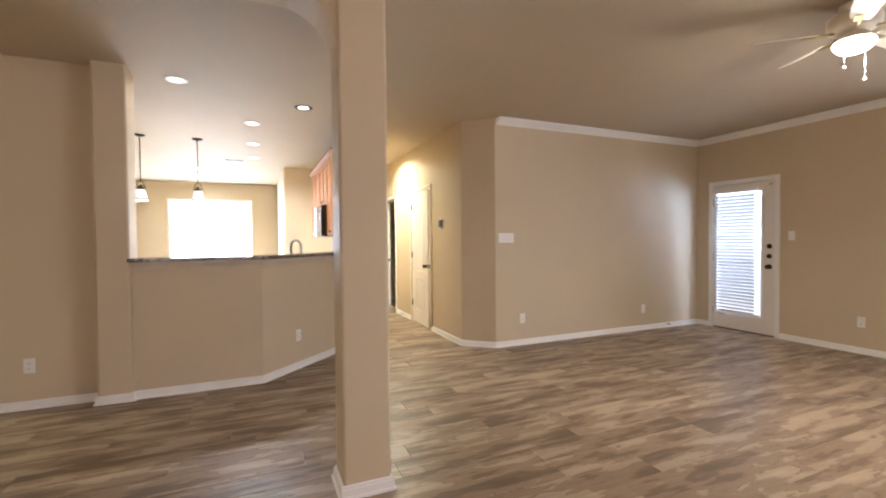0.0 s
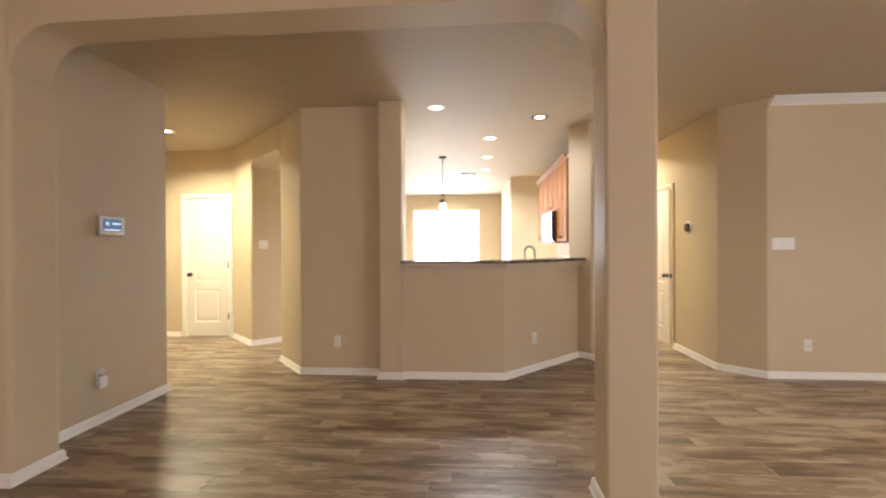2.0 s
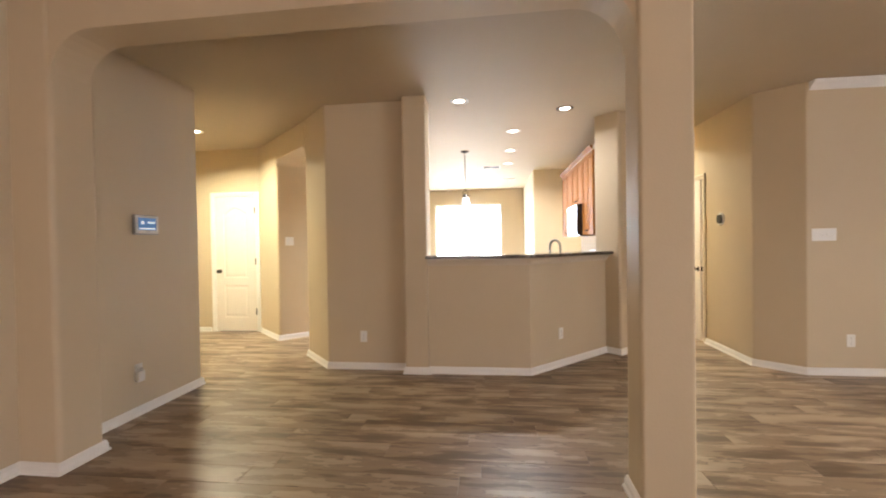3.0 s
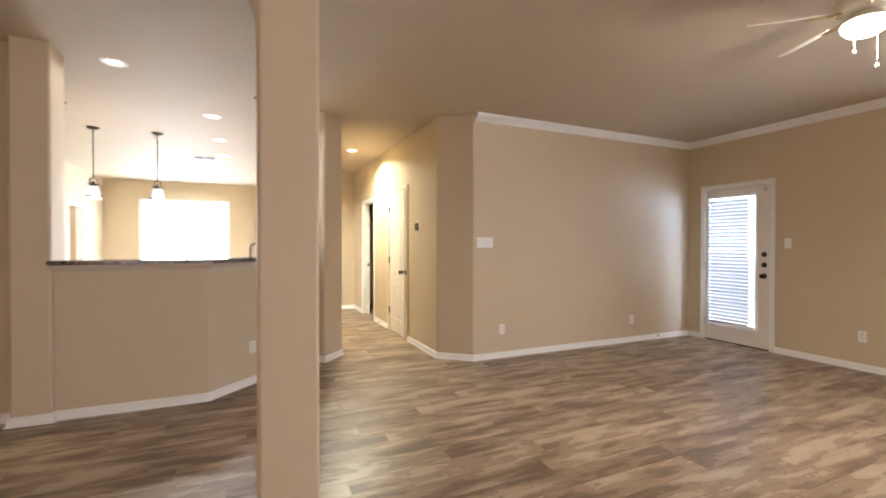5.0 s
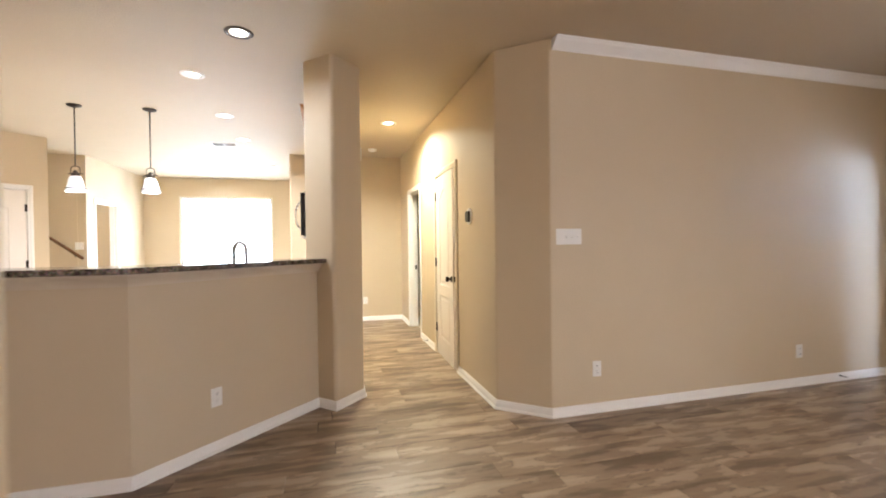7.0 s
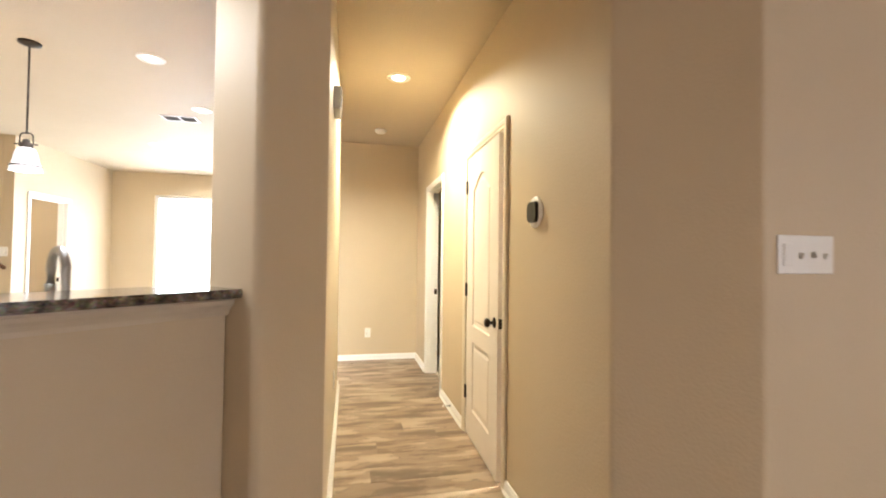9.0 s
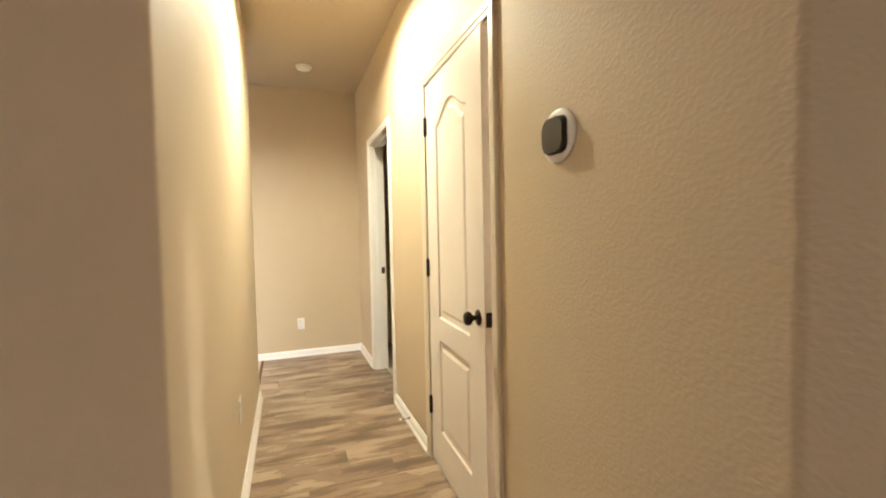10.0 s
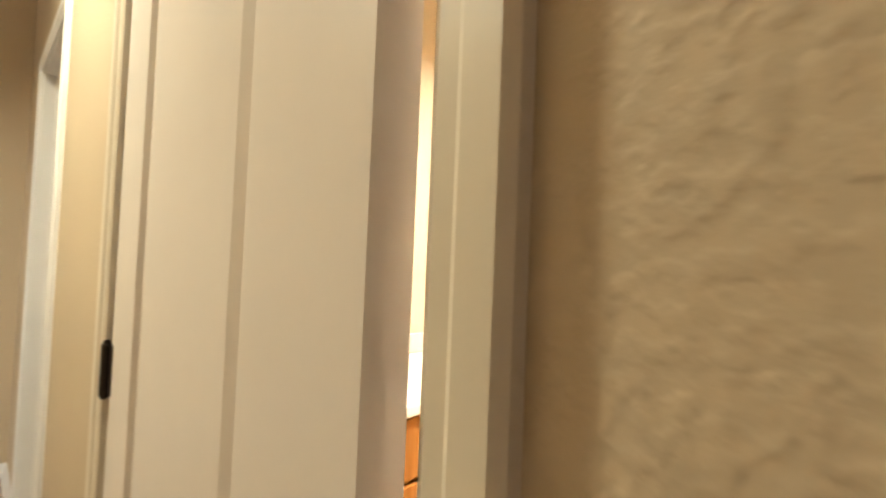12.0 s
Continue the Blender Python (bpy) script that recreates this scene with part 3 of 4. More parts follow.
# doorway off the dining room
DINING_W = ((-2.6, 11.886), (-2.6, 8.40))
door_frame("door_frame_dining", *DINING_W, 1.208, 1.952, 2.03, 0.12, "white painted door frame beside the dining window", strike=(False, 0.095))
# No known fitting here; light and lamp are added to brighten the room.
cl = holder("assumed_closet_light", Matrix.Translation((-3.35, 10.2, CEIL)), "assumed round glass ceiling light, added unseen past the doorway", "ceiling light")
part("base", lathe(bmesh.new(), [(0, 0), (0.12, 0), (0.12, -0.02), (0.11, -0.025)], 32), M_TRIM, cl, "", True)
part("diffuser", lathe(bmesh.new(), [(0.11, -0.024), (0.10, -0.06), (0.06, -0.085), (0, -0.095)], 32), M_GLOBE, cl, "", True)
area_lamp("closet_fill_lamp", (-3.35, 10.2, CEIL - 0.105), (-3.35, 10.2, 0), 0.2, 0, 14, SOFT_WARM, True)
# door in the diagonal kitchen wall
KITCHEN_D = ((-2.5, 8.48), (-3.45, 7.53))
door_frame("door_frame_kitchen", *KITCHEN_D, 0.218, 0.972, 2.03, 0.12, "white painted door frame in the diagonal kitchen wall")
panel_door("door_kitchen", along(*KITCHEN_D) @ Matrix.Translation((0.221, -0.002, 0)), 0.748, 2.022, (0.305, 1.08, 1.80), "closed white two-panel arched kitchen closet door")

# ---- patio door with blind ----
EAST = ((6.13, -3.2), (6.13, 4.505))
PS0, PS1 = 6.515, 7.325
door_frame("door_frame_patio", *EAST, PS0, PS1, 2.042, 0.14, "white painted door frame of the glazed patio door")


def patio_door():
    root = holder("door_patio", along(*EAST) @ Matrix.Translation((PS0, 0, 0)), "white full-glass patio door with dark bronze locks", "door", kind="structure")
    w, h, t = PS1 - PS0, 2.032, 0.044
    gx0, gx1, gz0, gz1 = 0.155, w - 0.055, 0.24, 1.93
    bm = bmesh.new()
    box(bm, 0.003, gx0, -t - 0.004, -0.004, 0.014, h, 0.002)
    box(bm, gx1, w - 0.003, -t - 0.004, -0.004, 0.014, h, 0.002)
    box(bm, gx0, gx1, -t - 0.004, -0.004, 0.014, gz0, 0.001)
    box(bm, gx0, gx1, -t - 0.004, -0.004, gz1, h, 0.001)
    leaf = part("leaf", bm, M_DOOR, root)
    tr = bmesh.new()
    for a, b, c, d in ((gx0 - 0.03, gx0 + 0.006, gz0 - 0.03, gz1 + 0.03), (gx1 - 0.006, gx1 + 0.03, gz0 - 0.03, gz1 + 0.03), (gx0 + 0.006, gx1 - 0.006, gz0 - 0.03, gz0 + 0.006), (gx0 + 0.006, gx1 - 0.006, gz1 - 0.006, gz1 + 0.03)):
        box(tr, a, b, -0.004, 0.008, c, d, 0.004)
    part("glazing_bead", tr, M_TRIM, leaf)
    pane = part("pane", box(bmesh.new(), gx0, gx1, -0.030, -0.024, gz0, gz1), M_GLASS, leaf, "clear glass pane")
    pane.visible_shadow = False
    for hz in (0.25, 1.02, 1.80):
        hg = cyl(bmesh.new(), Matrix.Translation((w - 0.002, 0.006, hz)), 0.007, 0.007, 0.1, 12)
        part("hinge", hg, M_STEEL, root, "satin steel hinge")
    # two deadbolts and a knob near the latch edge
    for z, deep in ((1.18, 0.022), (1.05, 0.022)):
        m = Matrix.Translation((0.062, -0.004, z)) @ Matrix.Rotation(-math.pi / 2, 4, "X")
        db = part("deadbolt", lathe(bmesh.new(), [(0, 0.016), (0.024, 0.015), (0.031, 0.008), (0.032, 0)], 24, m), M_BRONZE, leaf, "dark bronze deadbolt", True)
        part("thumb_turn", box(bmesh.new(), 0.057, 0.067, 0.010, 0.03, z - 0.02, z + 0.02, 0.003), M_BRONZE, db)
    m = Matrix.Translation((0.062, -0.004, 0.912)) @ Matrix.Rotation(-math.pi / 2, 4, "X")
    kn = part("knob", lathe(bmesh.new(), [(0, 0.064), (0.014, 0.063), (0.025, 0.058), (0.029, 0.048), (0.025, 0.036), (0.013, 0.028), (0.011, 0.01)], 28, m), M_BRONZE, leaf, "dark bronze round knob", True)
    part("rosette", lathe(bmesh.new(), [(0.011, 0.012), (0.024, 0.01), (0.033, 0.004), (0.033, 0)], 28, m), M_BRONZE, kn, "", True)
    part("threshold", box(bmesh.new(), 0.0, w, -0.14, 0.0, 0.0, 0.012, 0.003), M_BRONZE, root, "dark metal threshold")
    part("closer_bracket", box(bmesh.new(), 0.03, 0.06, -0.003, 0.02, 1.975, 2.0, 0.003), M_STEEL, root)
    # blind on the room side of the glass
    bl = holder("window_blind", along(*EAST) @ Matrix.Translation((PS0, 0, 0)), "white horizontal slat blind hung over the door glass", "blind")
    bx0, bx1 = gx0 + 0.062, gx1 - 0.018
    part("headrail", box(bmesh.new(), gx0 - 0.01, gx1 + 0.005, 0.022, 0.075, gz1 - 0.012, gz1 + 0.03, 0.003), M_TRIM, bl)
    rail = box(bmesh.new(), gx0 - 0.005, bx1, 0.028, 0.072, gz0 - 0.012, gz0 + 0.008, 0.004)
    bmesh.ops.rotate(rail, verts=rail.verts, cent=(bx1, 0.05, gz0), matrix=Matrix.Rotation(radians(2.2), 3, "Y"))
    part("bottom_rail", rail, M_TRIM, bl, "bottom rail hanging slightly askew")
    slat = bmesh.new()
    tilt = radians(42)
    rows = []
    for k in range(5):
        o = (k / 4 - 0.5) * 0.05
        bow = 0.003 * (1 - (2 * k / 4 - 1) ** 2)
        rows.append((o * math.cos(tilt) - bow * math.sin(tilt), o * math.sin(tilt) + bow * math.cos(tilt)))
    sheets = []
    for dz in (0.0, -0.0025):
        vs = [[slat.verts.new((x, yy, z + dz)) for yy, z in rows] for x in (bx0, bx1)]
        sheets.append(vs)
        for k in range(4):
            slat.faces.new((vs[0][k], vs[0][k + 1], vs[1][k + 1], vs[1][k]))
    for k in (0, 4):
        slat.faces.new((sheets[0][0][k], sheets[0][1][k], sheets[1][1][k], sheets[1][0][k]))
    base = part("slat", slat, M_BLIND, bl)
    n = 36
    step = (gz1 - gz0 - 0.05) / n
    base.location = (0, 0.05, gz0 + 0.03)
    for i in range(1, n):
        s = new("slat", base.data)
        s.parent = bl
        s.location = (0, 0.05, gz0 + 0.03 + i * step)
        s.rotation_euler = (radians(random.uniform(-3, 3)), radians(random.uniform(-0.25, 0.25)), 0)
    for x in (bx0 + 0.12, bx1 - 0.12):
        part("ladder_tape", box(bmesh.new(), x - 0.002, x + 0.002, 0.0790, 0.0798, gz0, gz1), M_BLIND, bl)
    part("bracket", box(bmesh.new(), bx1 - 0.11, bx1 - 0.02, 0.008, 0.03, gz0 - 0.03, gz0 - 0.018, 0.002), M_SHADOW_PLASTIC, bl, "grey hold-down bracket")


patio_door()

# ---- dining window ----


def dining_window():
    root = holder("window_dining", along((0.62, 11.886), (-2.72, 11.886)) @ Matrix.Translation((0.708, 0, 0)), "wide white-framed dining window full of daylight", "window", kind="structure")
    w, z0, z1 = 1.854, 0.35, 2.35
    fr = bmesh.new()
    for a, b, c, d in ((0, 0.05, z0, z1), (w - 0.05, w, z0, z1), (0.05, w - 0.05, z0, z0 + 0.05), (0.05, w - 0.05, z1 - 0.05, z1)):
        box(fr, a, b, -0.10, -0.04, c, d, 0.003)
    f = part("window_frame", fr, M_TRIM, root)
    part("mullion", box(bmesh.new(), w / 2 - 0.025, w / 2 + 0.025, -0.095, -0.045, z0 + 0.05, z1 - 0.05, 0.003), M_TRIM, root)
    part("window_sill", box(bmesh.new(), -0.03, w + 0.03, -0.04, 0.03, z0 - 0.02, z0 + 0.001, 0.004), M_TRIM, root)
    for a, b in ((0.05, w / 2 - 0.025), (w / 2 + 0.025, w - 0.05)):
        g = part("pane", box(bmesh.new(), a, b, -0.073, -0.067, z0 + 0.05, z1 - 0.05), M_GLASS, f, "clear glass pane")
        g.visible_shadow = False


dining_window()


def living_window(name, p, q, s, w):
    root = holder(name, along(p, q) @ Matrix.Translation((s, 0, 0)), "assumed white-framed living room window, out of view", "window", kind="structure")
    z0, z1 = 0.6, 2.3
    fr = bmesh.new()
    for a, b, c, d in ((0, 0.05, z0, z1), (w - 0.05, w, z0, z1), (0.05, w - 0.05, z0, z0 + 0.05), (0.05, w - 0.05, z1 - 0.05, z1)):
        box(fr, a, b, -0.10, -0.04, c, d, 0.003)
    part("window_frame", fr, M_TRIM, root)
    g = part("pane", box(bmesh.new(), 0.05, w - 0.05, -0.073, -0.067, z0 + 0.05, z1 - 0.05), M_GLASS, root)
    g.visible_shadow = False


living_window("window_living_east", (6.13, -3.2), (6.13, 4.505), 1.0, 3.4)
# Assumed window, unseen, added in front of the south fill lamp.
living_window("assumed_window_south", (-3.05, -3.2), (6.13, -3.2), 0.65, 2.4)
bd = bmesh.new()
box(bd, -9, 7, 62, 62.1, -0.3, 14)
tagged(part("backdrop", bd, M_BACKDROP), "pale bright distance beyond the dining window", "backdrop", kind="structure")
bd = bmesh.new()
box(bd, 62, 62.1, -10, 60, -0.3, 14)
tagged(part("backdrop", bd, M_YARD), "pale bright distance beyond the patio door", "backdrop", kind="structure")

# ---- raised bar top ----


def bar_top():
    root = holder("bar_countertop", Matrix.Identity(4), "dark speckled granite bar top on the half wall", "countertop")
    o = 0.10
    k = o * math.tan(radians(22.5))
    front = [(-0.962, 4.188 - o), (0.04 + k, 4.188 - o), (0.04 + k + 0.985, 4.188 - o + 0.985)]
    back = [(0.86, 5.36), (-0.06, 4.47), (-0.962, 4.47)]
    pts = front + [(1.00, 5.112)] + back + [(-0.951, 4.150), (-0.962, 4.150)]
    bm = prism(bmesh.new(), pts, 1.138, 1.171)
    edges = [e for e in bm.edges if abs(e.verts[0].co.z - e.verts[1].co.z) < 1e-6]
    bmesh.ops.bevel(bm, geom=edges, offset=0.006, segments=2, affect="EDGES")
    part("slab", bm, M_GRANITE, root)
    mould = [(0.0, 1.1375), (0.0, 1.07), (0.014, 1.07), (0.018, 1.085), (0.03, 1.10), (0.045, 1.112), (0.05, 1.125), (0.058, 1.128), (0.058, 1.1375)]
    part("apron_moulding", sweep(bmesh.new(), [(0.980, 5.128), (0.04, 4.188), (-0.953, 4.188)], mould), M_APRON, root, "tan painted moulding below the granite")


bar_top()

# ---- kitchen ----


def cabinet_door(parent, x0, x1, z0, z1, y, mat=None, knob=None):
    """A raised-panel cabinet door whose face looks along +y of its frame."""
    mat = mat or M_CAB
    bm = bmesh.new()
    s = 0.055
    box(bm, x0, x0 + s, y - 0.019, y, z0, z1, 0.002)
    box(bm, x1 - s, x1, y - 0.019, y, z0, z1, 0.002)
    box(bm, x0 + s, x1 - s, y - 0.019, y, z0, z0 + s, 0.002)
    box(bm, x0 + s, x1 - s, y - 0.019, y, z1 - s, z1, 0.002)
    box(bm, x0 + s, x1 - s, y - 0.019, y - 0.010, z0 + s, z1 - s)
    box(bm, x0 + s + 0.02, x1 - s - 0.02, y - 0.012, y - 0.003, z0 + s + 0.02, z1 - s - 0.02, 0.006)
    d = part("door", bm, mat, parent)
    if knob:
        m = Matrix.Translation((knob[0], y, knob[1])) @ Matrix.Rotation(-math.pi / 2, 4, "X")
        part("knob", lathe(bmesh.new(), [(0, 0.024), (0.012, 0.022), (0.015, 0.016), (0.007, 0.008), (0.006, 0)], 16, m), M_BRONZE, d, "small dark knob", True)
    return d


CAB_CROWN = [(0.0, 0.0), (0.006, 0.0), (0.012, 0.012), (0.026, 0.03), (0.034, 0.04), (0.036, 0.05), (0.0, 0.05)]


def wall_cabinet(m, w, z0, z1, doors, label, depth=0.33, crown=None, group="kitchen wall cabinets"):
    root = holder("wall_cabinet", m, label, "cabinet", group)
    part("body", box(bmesh.new(), 0, w, 0, depth - 0.02, z0, z1, 0.002), M_CAB, root)
    k = w / doors
    for i in range(doors):
        x0, x1 = i * k + 0.006, (i + 1) * k - 0.006
        left = i % 2 == 0
        cabinet_door(root, x0, x1, z0 + 0.008, z1 - 0.012, depth, knob=((x1 - 0.03) if left else (x0 + 0.03), z0 + 0.06))
    if crown:
        part("cornice", sweep(bmesh.new(), crown, [(a, b + z1 - 0.004) for a, b in CAB_CROWN]), M_CAB, root)
    return root


# frame of the wall run beside the hall: x runs towards +y, y out to -x
RUN_E = Matrix.Translation((1.219, 5.33, 0)) @ Matrix.Rotation(math.pi / 2, 4, "Z")
wall_cabinet(RUN_E, 0.638, 1.365, 2.40, 2, "honey-stained maple wall cabinet at the end of the run", crown=[(0, 0.33), (0.638, 0.33)])
wall_cabinet(RUN_E @ Matrix.Translation((0.64, 0, 0)), 0.76, 1.80, 2.40, 2, "short honey-stained maple cabinet above the microwave", crown=[(0, 0.33), (0.76, 0.33)])
wall_cabinet(RUN_E @ Matrix.Translation((1.402, 0, 0)), 0.95, 1.365, 2.40, 2, "tall honey-stained maple wall cabinet past the microwave", crown=[(0, 0.33), (0.95, 0.33), (0.95, 0.0)])


def microwave():
    root = holder("microwave", RUN_E @ Matrix.Translation((0.643, 0, 0)), "black and steel over-range microwave under a cabinet", "microwave")
    part("body", box(bmesh.new(), 0, 0.754, 0.0, 0.37, 1.362, 1.797, 0.003), M_BLACK, root)
    part("door", box(bmesh.new(), 0.0, 0.56, 0.371, 0.405, 1.375, 1.79, 0.006), M_BLACK, root, "black glass oven door")
    part("control_panel", box(bmesh.new(), 0.563, 0.754, 0.371, 0.402, 1.375, 1.79, 0.006), M_STEEL, root)
    part("vent_grille", box(bmesh.new(), 0.01, 0.74, 0.25, 0.40, 1.352, 1.361, 0.002), M_SHADOW_PLASTIC, root)
    pts = [(0.05, 0.405, 1.43)] + [(0.05, 0.405 + 0.05 * math.sin(math.pi * i / 10) ** 0.6, 1.43 + 0.28 * i / 10) for i in range(1, 10)] + [(0.05, 0.405, 1.71)]
    part("handle", tube(bmesh.new(), pts, 0.010), M_STEEL, root, "curved steel handle", True)


microwave()


def kitchen_range():
    root = holder("kitchen_range", RUN_E @ Matrix.Translation((0.643, 0, 0)), "black and steel kitchen range below the microwave", "stove")
    part("body", box(bmesh.new(), 0, 0.754, 0.005, 0.62, 0.04, 0.905, 0.004), M_STEEL, root)
    part("oven_door", box(bmesh.new(), 0.012, 0.742, 0.621, 0.655, 0.24, 0.80, 0.006), M_BLACK, root, "black glass oven door")
    part("drawer", box(bmesh.new(), 0.012, 0.742, 0.621, 0.65, 0.06, 0.225, 0.006), M_STEEL, root)
    part("cooktop", box(bmesh.new(), 0.0, 0.754, 0.08, 0.64, 0.906, 0.918, 0.003), M_BLACK, root, "black glass cooktop")
    guard = part("backguard", box(bmesh.new(), 0.0, 0.754, 0.005, 0.075, 0.906, 1.165, 0.012, 3), M_STEEL, root, "steel control panel")
    part("display", box(bmesh.new(), 0.27, 0.484, 0.0755, 0.078, 1.05, 1.12, 0.001), M_BLACK, guard)
    for i, x in enumerate((0.08, 0.18, 0.574, 0.674)):
        m = Matrix.Translation((x, 0.075, 1.08)) @ Matrix.Rotation(-math.pi / 2, 4, "X")
        part("knob", lathe(bmesh.new(), [(0, 0.028), (0.017, 0.027), (0.02, 0.02), (0.023, 0.0)], 20, m), M_BLACK, guard, "", True)
    part("handle", tube(bmesh.new(), [(0.06, 0.655, 0.765), (0.075, 0.695, 0.765), (0.377, 0.70, 0.765), (0.68, 0.695, 0.765), (0.694, 0.655, 0.765)], 0.011), M_STEEL, root, "", True)


kitchen_range()
area_lamp("microwave_lamp", (1.08, 6.35, 1.345), (1.08, 6.35, 0.9), 0.18, 0, 5, (1.0, 0.95, 0.85), True)
# cabinet hung behind the wall beside the bar
wall_cabinet(Matrix.Translation((-1.945, 4.451, 0)), 0.85, 1.395, 2.45, 2, "honey-stained maple wall cabinet with a dark cornice", crown=[(0.0, 0.33), (0.85, 0.33), (0.85, 0.0)])


def sink_counter():
    m = Matrix.Translation((-0.01, 4.318, 0)) @ Matrix.Rotation(radians(45), 4, "Z")
    root = holder("sink_cabinet", m, "honey maple sink cabinet behind the raised bar", "cabinet")
    part("body", box(bmesh.new(), 0.27, 1.20, 0.002, 0.60, 0.10, 0.875, 0.002), M_CAB, root)
    part("toe_kick", box(bmesh.new(), 0.27, 1.20, 0.002, 0.53, 0.0, 0.099), M_DARK, root)
    for i in range(2):
        cabinet_door(root, 0.28 + i * 0.46, 0.73 + i * 0.46, 0.13, 0.86, 0.62)
    top = holder("counter_top", m, "speckled granite kitchen counter around the sink", "countertop")
    part("slab", box(bmesh.new(), 0.25, 1.22, 0.001, 0.645, 0.876, 0.91, 0.004), M_GRANITE, top)
    f = holder("faucet", m @ Matrix.Translation((0.89, 0.215, 0.91)), "brushed steel gooseneck kitchen faucet behind the bar", "faucet")
    part("base", lathe(bmesh.new(), [(0, 0), (0.030, 0), (0.030, 0.01), (0.024, 0.018), (0.022, 0.07), (0.017, 0.078), (0, 0.08)], 24), M_FAUCET, f, "", True)
    r = 0.075
    pts = [(0, 0, 0.07), (0, 0, 0.2), (0, 0, 0.322)] + [(0, r - r * math.cos(a), 0.322 + r * math.sin(a)) for a in [math.pi * i / 14 for i in range(1, 15)]] + [(0, 2 * r, 0.27)]
    bm = tube(bmesh.new(), pts, 0.015, 14)
    part("spout", bm, M_FAUCET, f, "", True)
    bm = tube(bmesh.new(), [(0, 2 * r, 0.272), (0, 2 * r, 0.23), (0, 2 * r, 0.19)], 0.017, 14)
    part("spray_head", bm, M_FAUCET, f, "", True)
    part("lever", tube(bmesh.new(), [(0.02, 0, 0.05), (0.06, 0, 0.06), (0.11, 0, 0.085)], 0.007), M_FAUCET, f, "", True)


sink_counter()


def pendant(x, y):
    root = holder("pendant_lamp", Matrix.Translation((x, y, 0)), "bronze rod pendant with a white glass bell shade", "pendant lamp", "dining pendants")
    part("canopy", lathe(bmesh.new(), [(0, CEIL), (0.065, CEIL), (0.062, CEIL - 0.012), (0.03, CEIL - 0.024), (0.012, CEIL - 0.03), (0, CEIL - 0.03)], 28), M_IRON, root, "", True)
    part("rod", tube(bmesh.new(), [(0, 0, CEIL - 0.025), (0, 0, 2.4), (0, 0, 2.112)], 0.006), M_IRON, root, "", True)
    z = 2.06
    for sx in (-1, 1):
        part("yoke_arm", tube(bmesh.new(), [(0, 0, z + 0.058), (sx * 0.026, 0, z + 0.056), (sx * 0.038, 0, z + 0.04), (sx * 0.04, 0, z - 0.022)], 0.0045), M_IRON, root, "", True)
    part("crossbar", tube(bmesh.new(), [(-0.066, 0, z - 0.02), (0, 0, z - 0.02), (0.066, 0, z - 0.02)], 0.005), M_IRON, root, "", True)
    part("socket", lathe(bmesh.new(), [(0, z + 0.018), (0.017, z + 0.014), (0.022, z - 0.006), (0.036, z - 0.018), (0.038, z - 0.045), (0.025, z - 0.052), (0, z - 0.052)], 24), M_IRON, root, "", True)
    outer = [(0.034, -0.042), (0.05, -0.058), (0.06, -0.085), (0.066, -0.12), (0.075, -0.16), (0.087, -0.195), (0.09, -0.205)]
    inner = [(r - 0.004, h) for r, h in reversed(outer)]
    shade = part("shade", lathe(bmesh.new(), [(r, z + h) for r, h in outer + inner], 36), M_FROST, root, "white ribbed glass bell shade", True)
    shade.visible_shadow = False
    lamp = bpy.data.lights.new("pendant_bulb", "POINT")
    lamp.energy, lamp.color, lamp.shadow_soft_size = 9.0, KITCHEN_WHITE, 0.03
    new("pendant_bulb", lamp).location = (x, y, z - 0.165)
    for r, h in ((0.0775, -0.165),):
        part("band", lathe(bmesh.new(), [(r - 0.001, z + h), (r + 0.006, z + h - 0.001), (r + 0.008, z + h - 0.009), (r + 0.002, z + h - 0.011)], 36), M_IRON, shade, "dark band round the shade", True)
    part("bulb", lathe(bmesh.new(), [(0, z - 0.14), (0.018, z - 0.13), (0.024, z - 0.105), (0.019, z - 0.08), (0.012, z - 0.06), (0.012, z - 0.05)], 20), M_BULB, root, "glowing bulb", True)
    return root


pendant(-1.421, 6.84)
pendant(-0.745, 6.84)

# ---- ceiling fittings ----


def can_lamp(name_xy, watts, color, dark=False):
    x, y = name_xy
    root = holder("recessed_light", Matrix.Translation((x, y, CEIL)), "lit round recessed ceiling light with a %s trim ring" % ("dark" if dark else "white"), "ceiling light", "recessed ceiling lights")
    part("trim_ring", lathe(bmesh.new(), [(0.066, -0.001), (0.070, -0.006), (0.088, -0.006), (0.095, -0.0005)], 36), M_IRON if dark else M_TRIM, root, "", True)
    part("baffle", lathe(bmesh.new(), [(0.067, -0.004), (0.06, -0.0032), (0.052, -0.0022)], 36), M_TRIM, root, "", True)
    part("lens", lathe(bmesh.new(), [(0, -0.0035), (0.03, -0.0033), (0.052, -0.0022)], 36), M_BULB, root, "glowing lens", True)
    lamp = area_lamp("recessed_lamp", (x, y, CEIL - 0.012), (x, y, 0), 0.15, 0, watts, color, True)
    return root


for xy, k, dark in (((-0.632, 4.388), 0.1, False), ((0.489, 4.818), 0.25, True), ((-0.03, 5.698), 1.7, False), ((-0.026, 6.908), 1.5, False), ((-0.03, 8.058), 1.3, False), ((-1.055, 9.68), 0.9, False), ((-1.03, 11.2), 0.4, False)):
    can_lamp(xy, CAN_WATTS * 2.5 * k, KITCHEN_WHITE, dark)
can_lamp((1.80, 6.80), CAN_WATTS * 5.2, WARM)
can_lamp((-4.01, 4.99), CAN_WATTS * 5.8, (1.0, 0.975, 0.72))


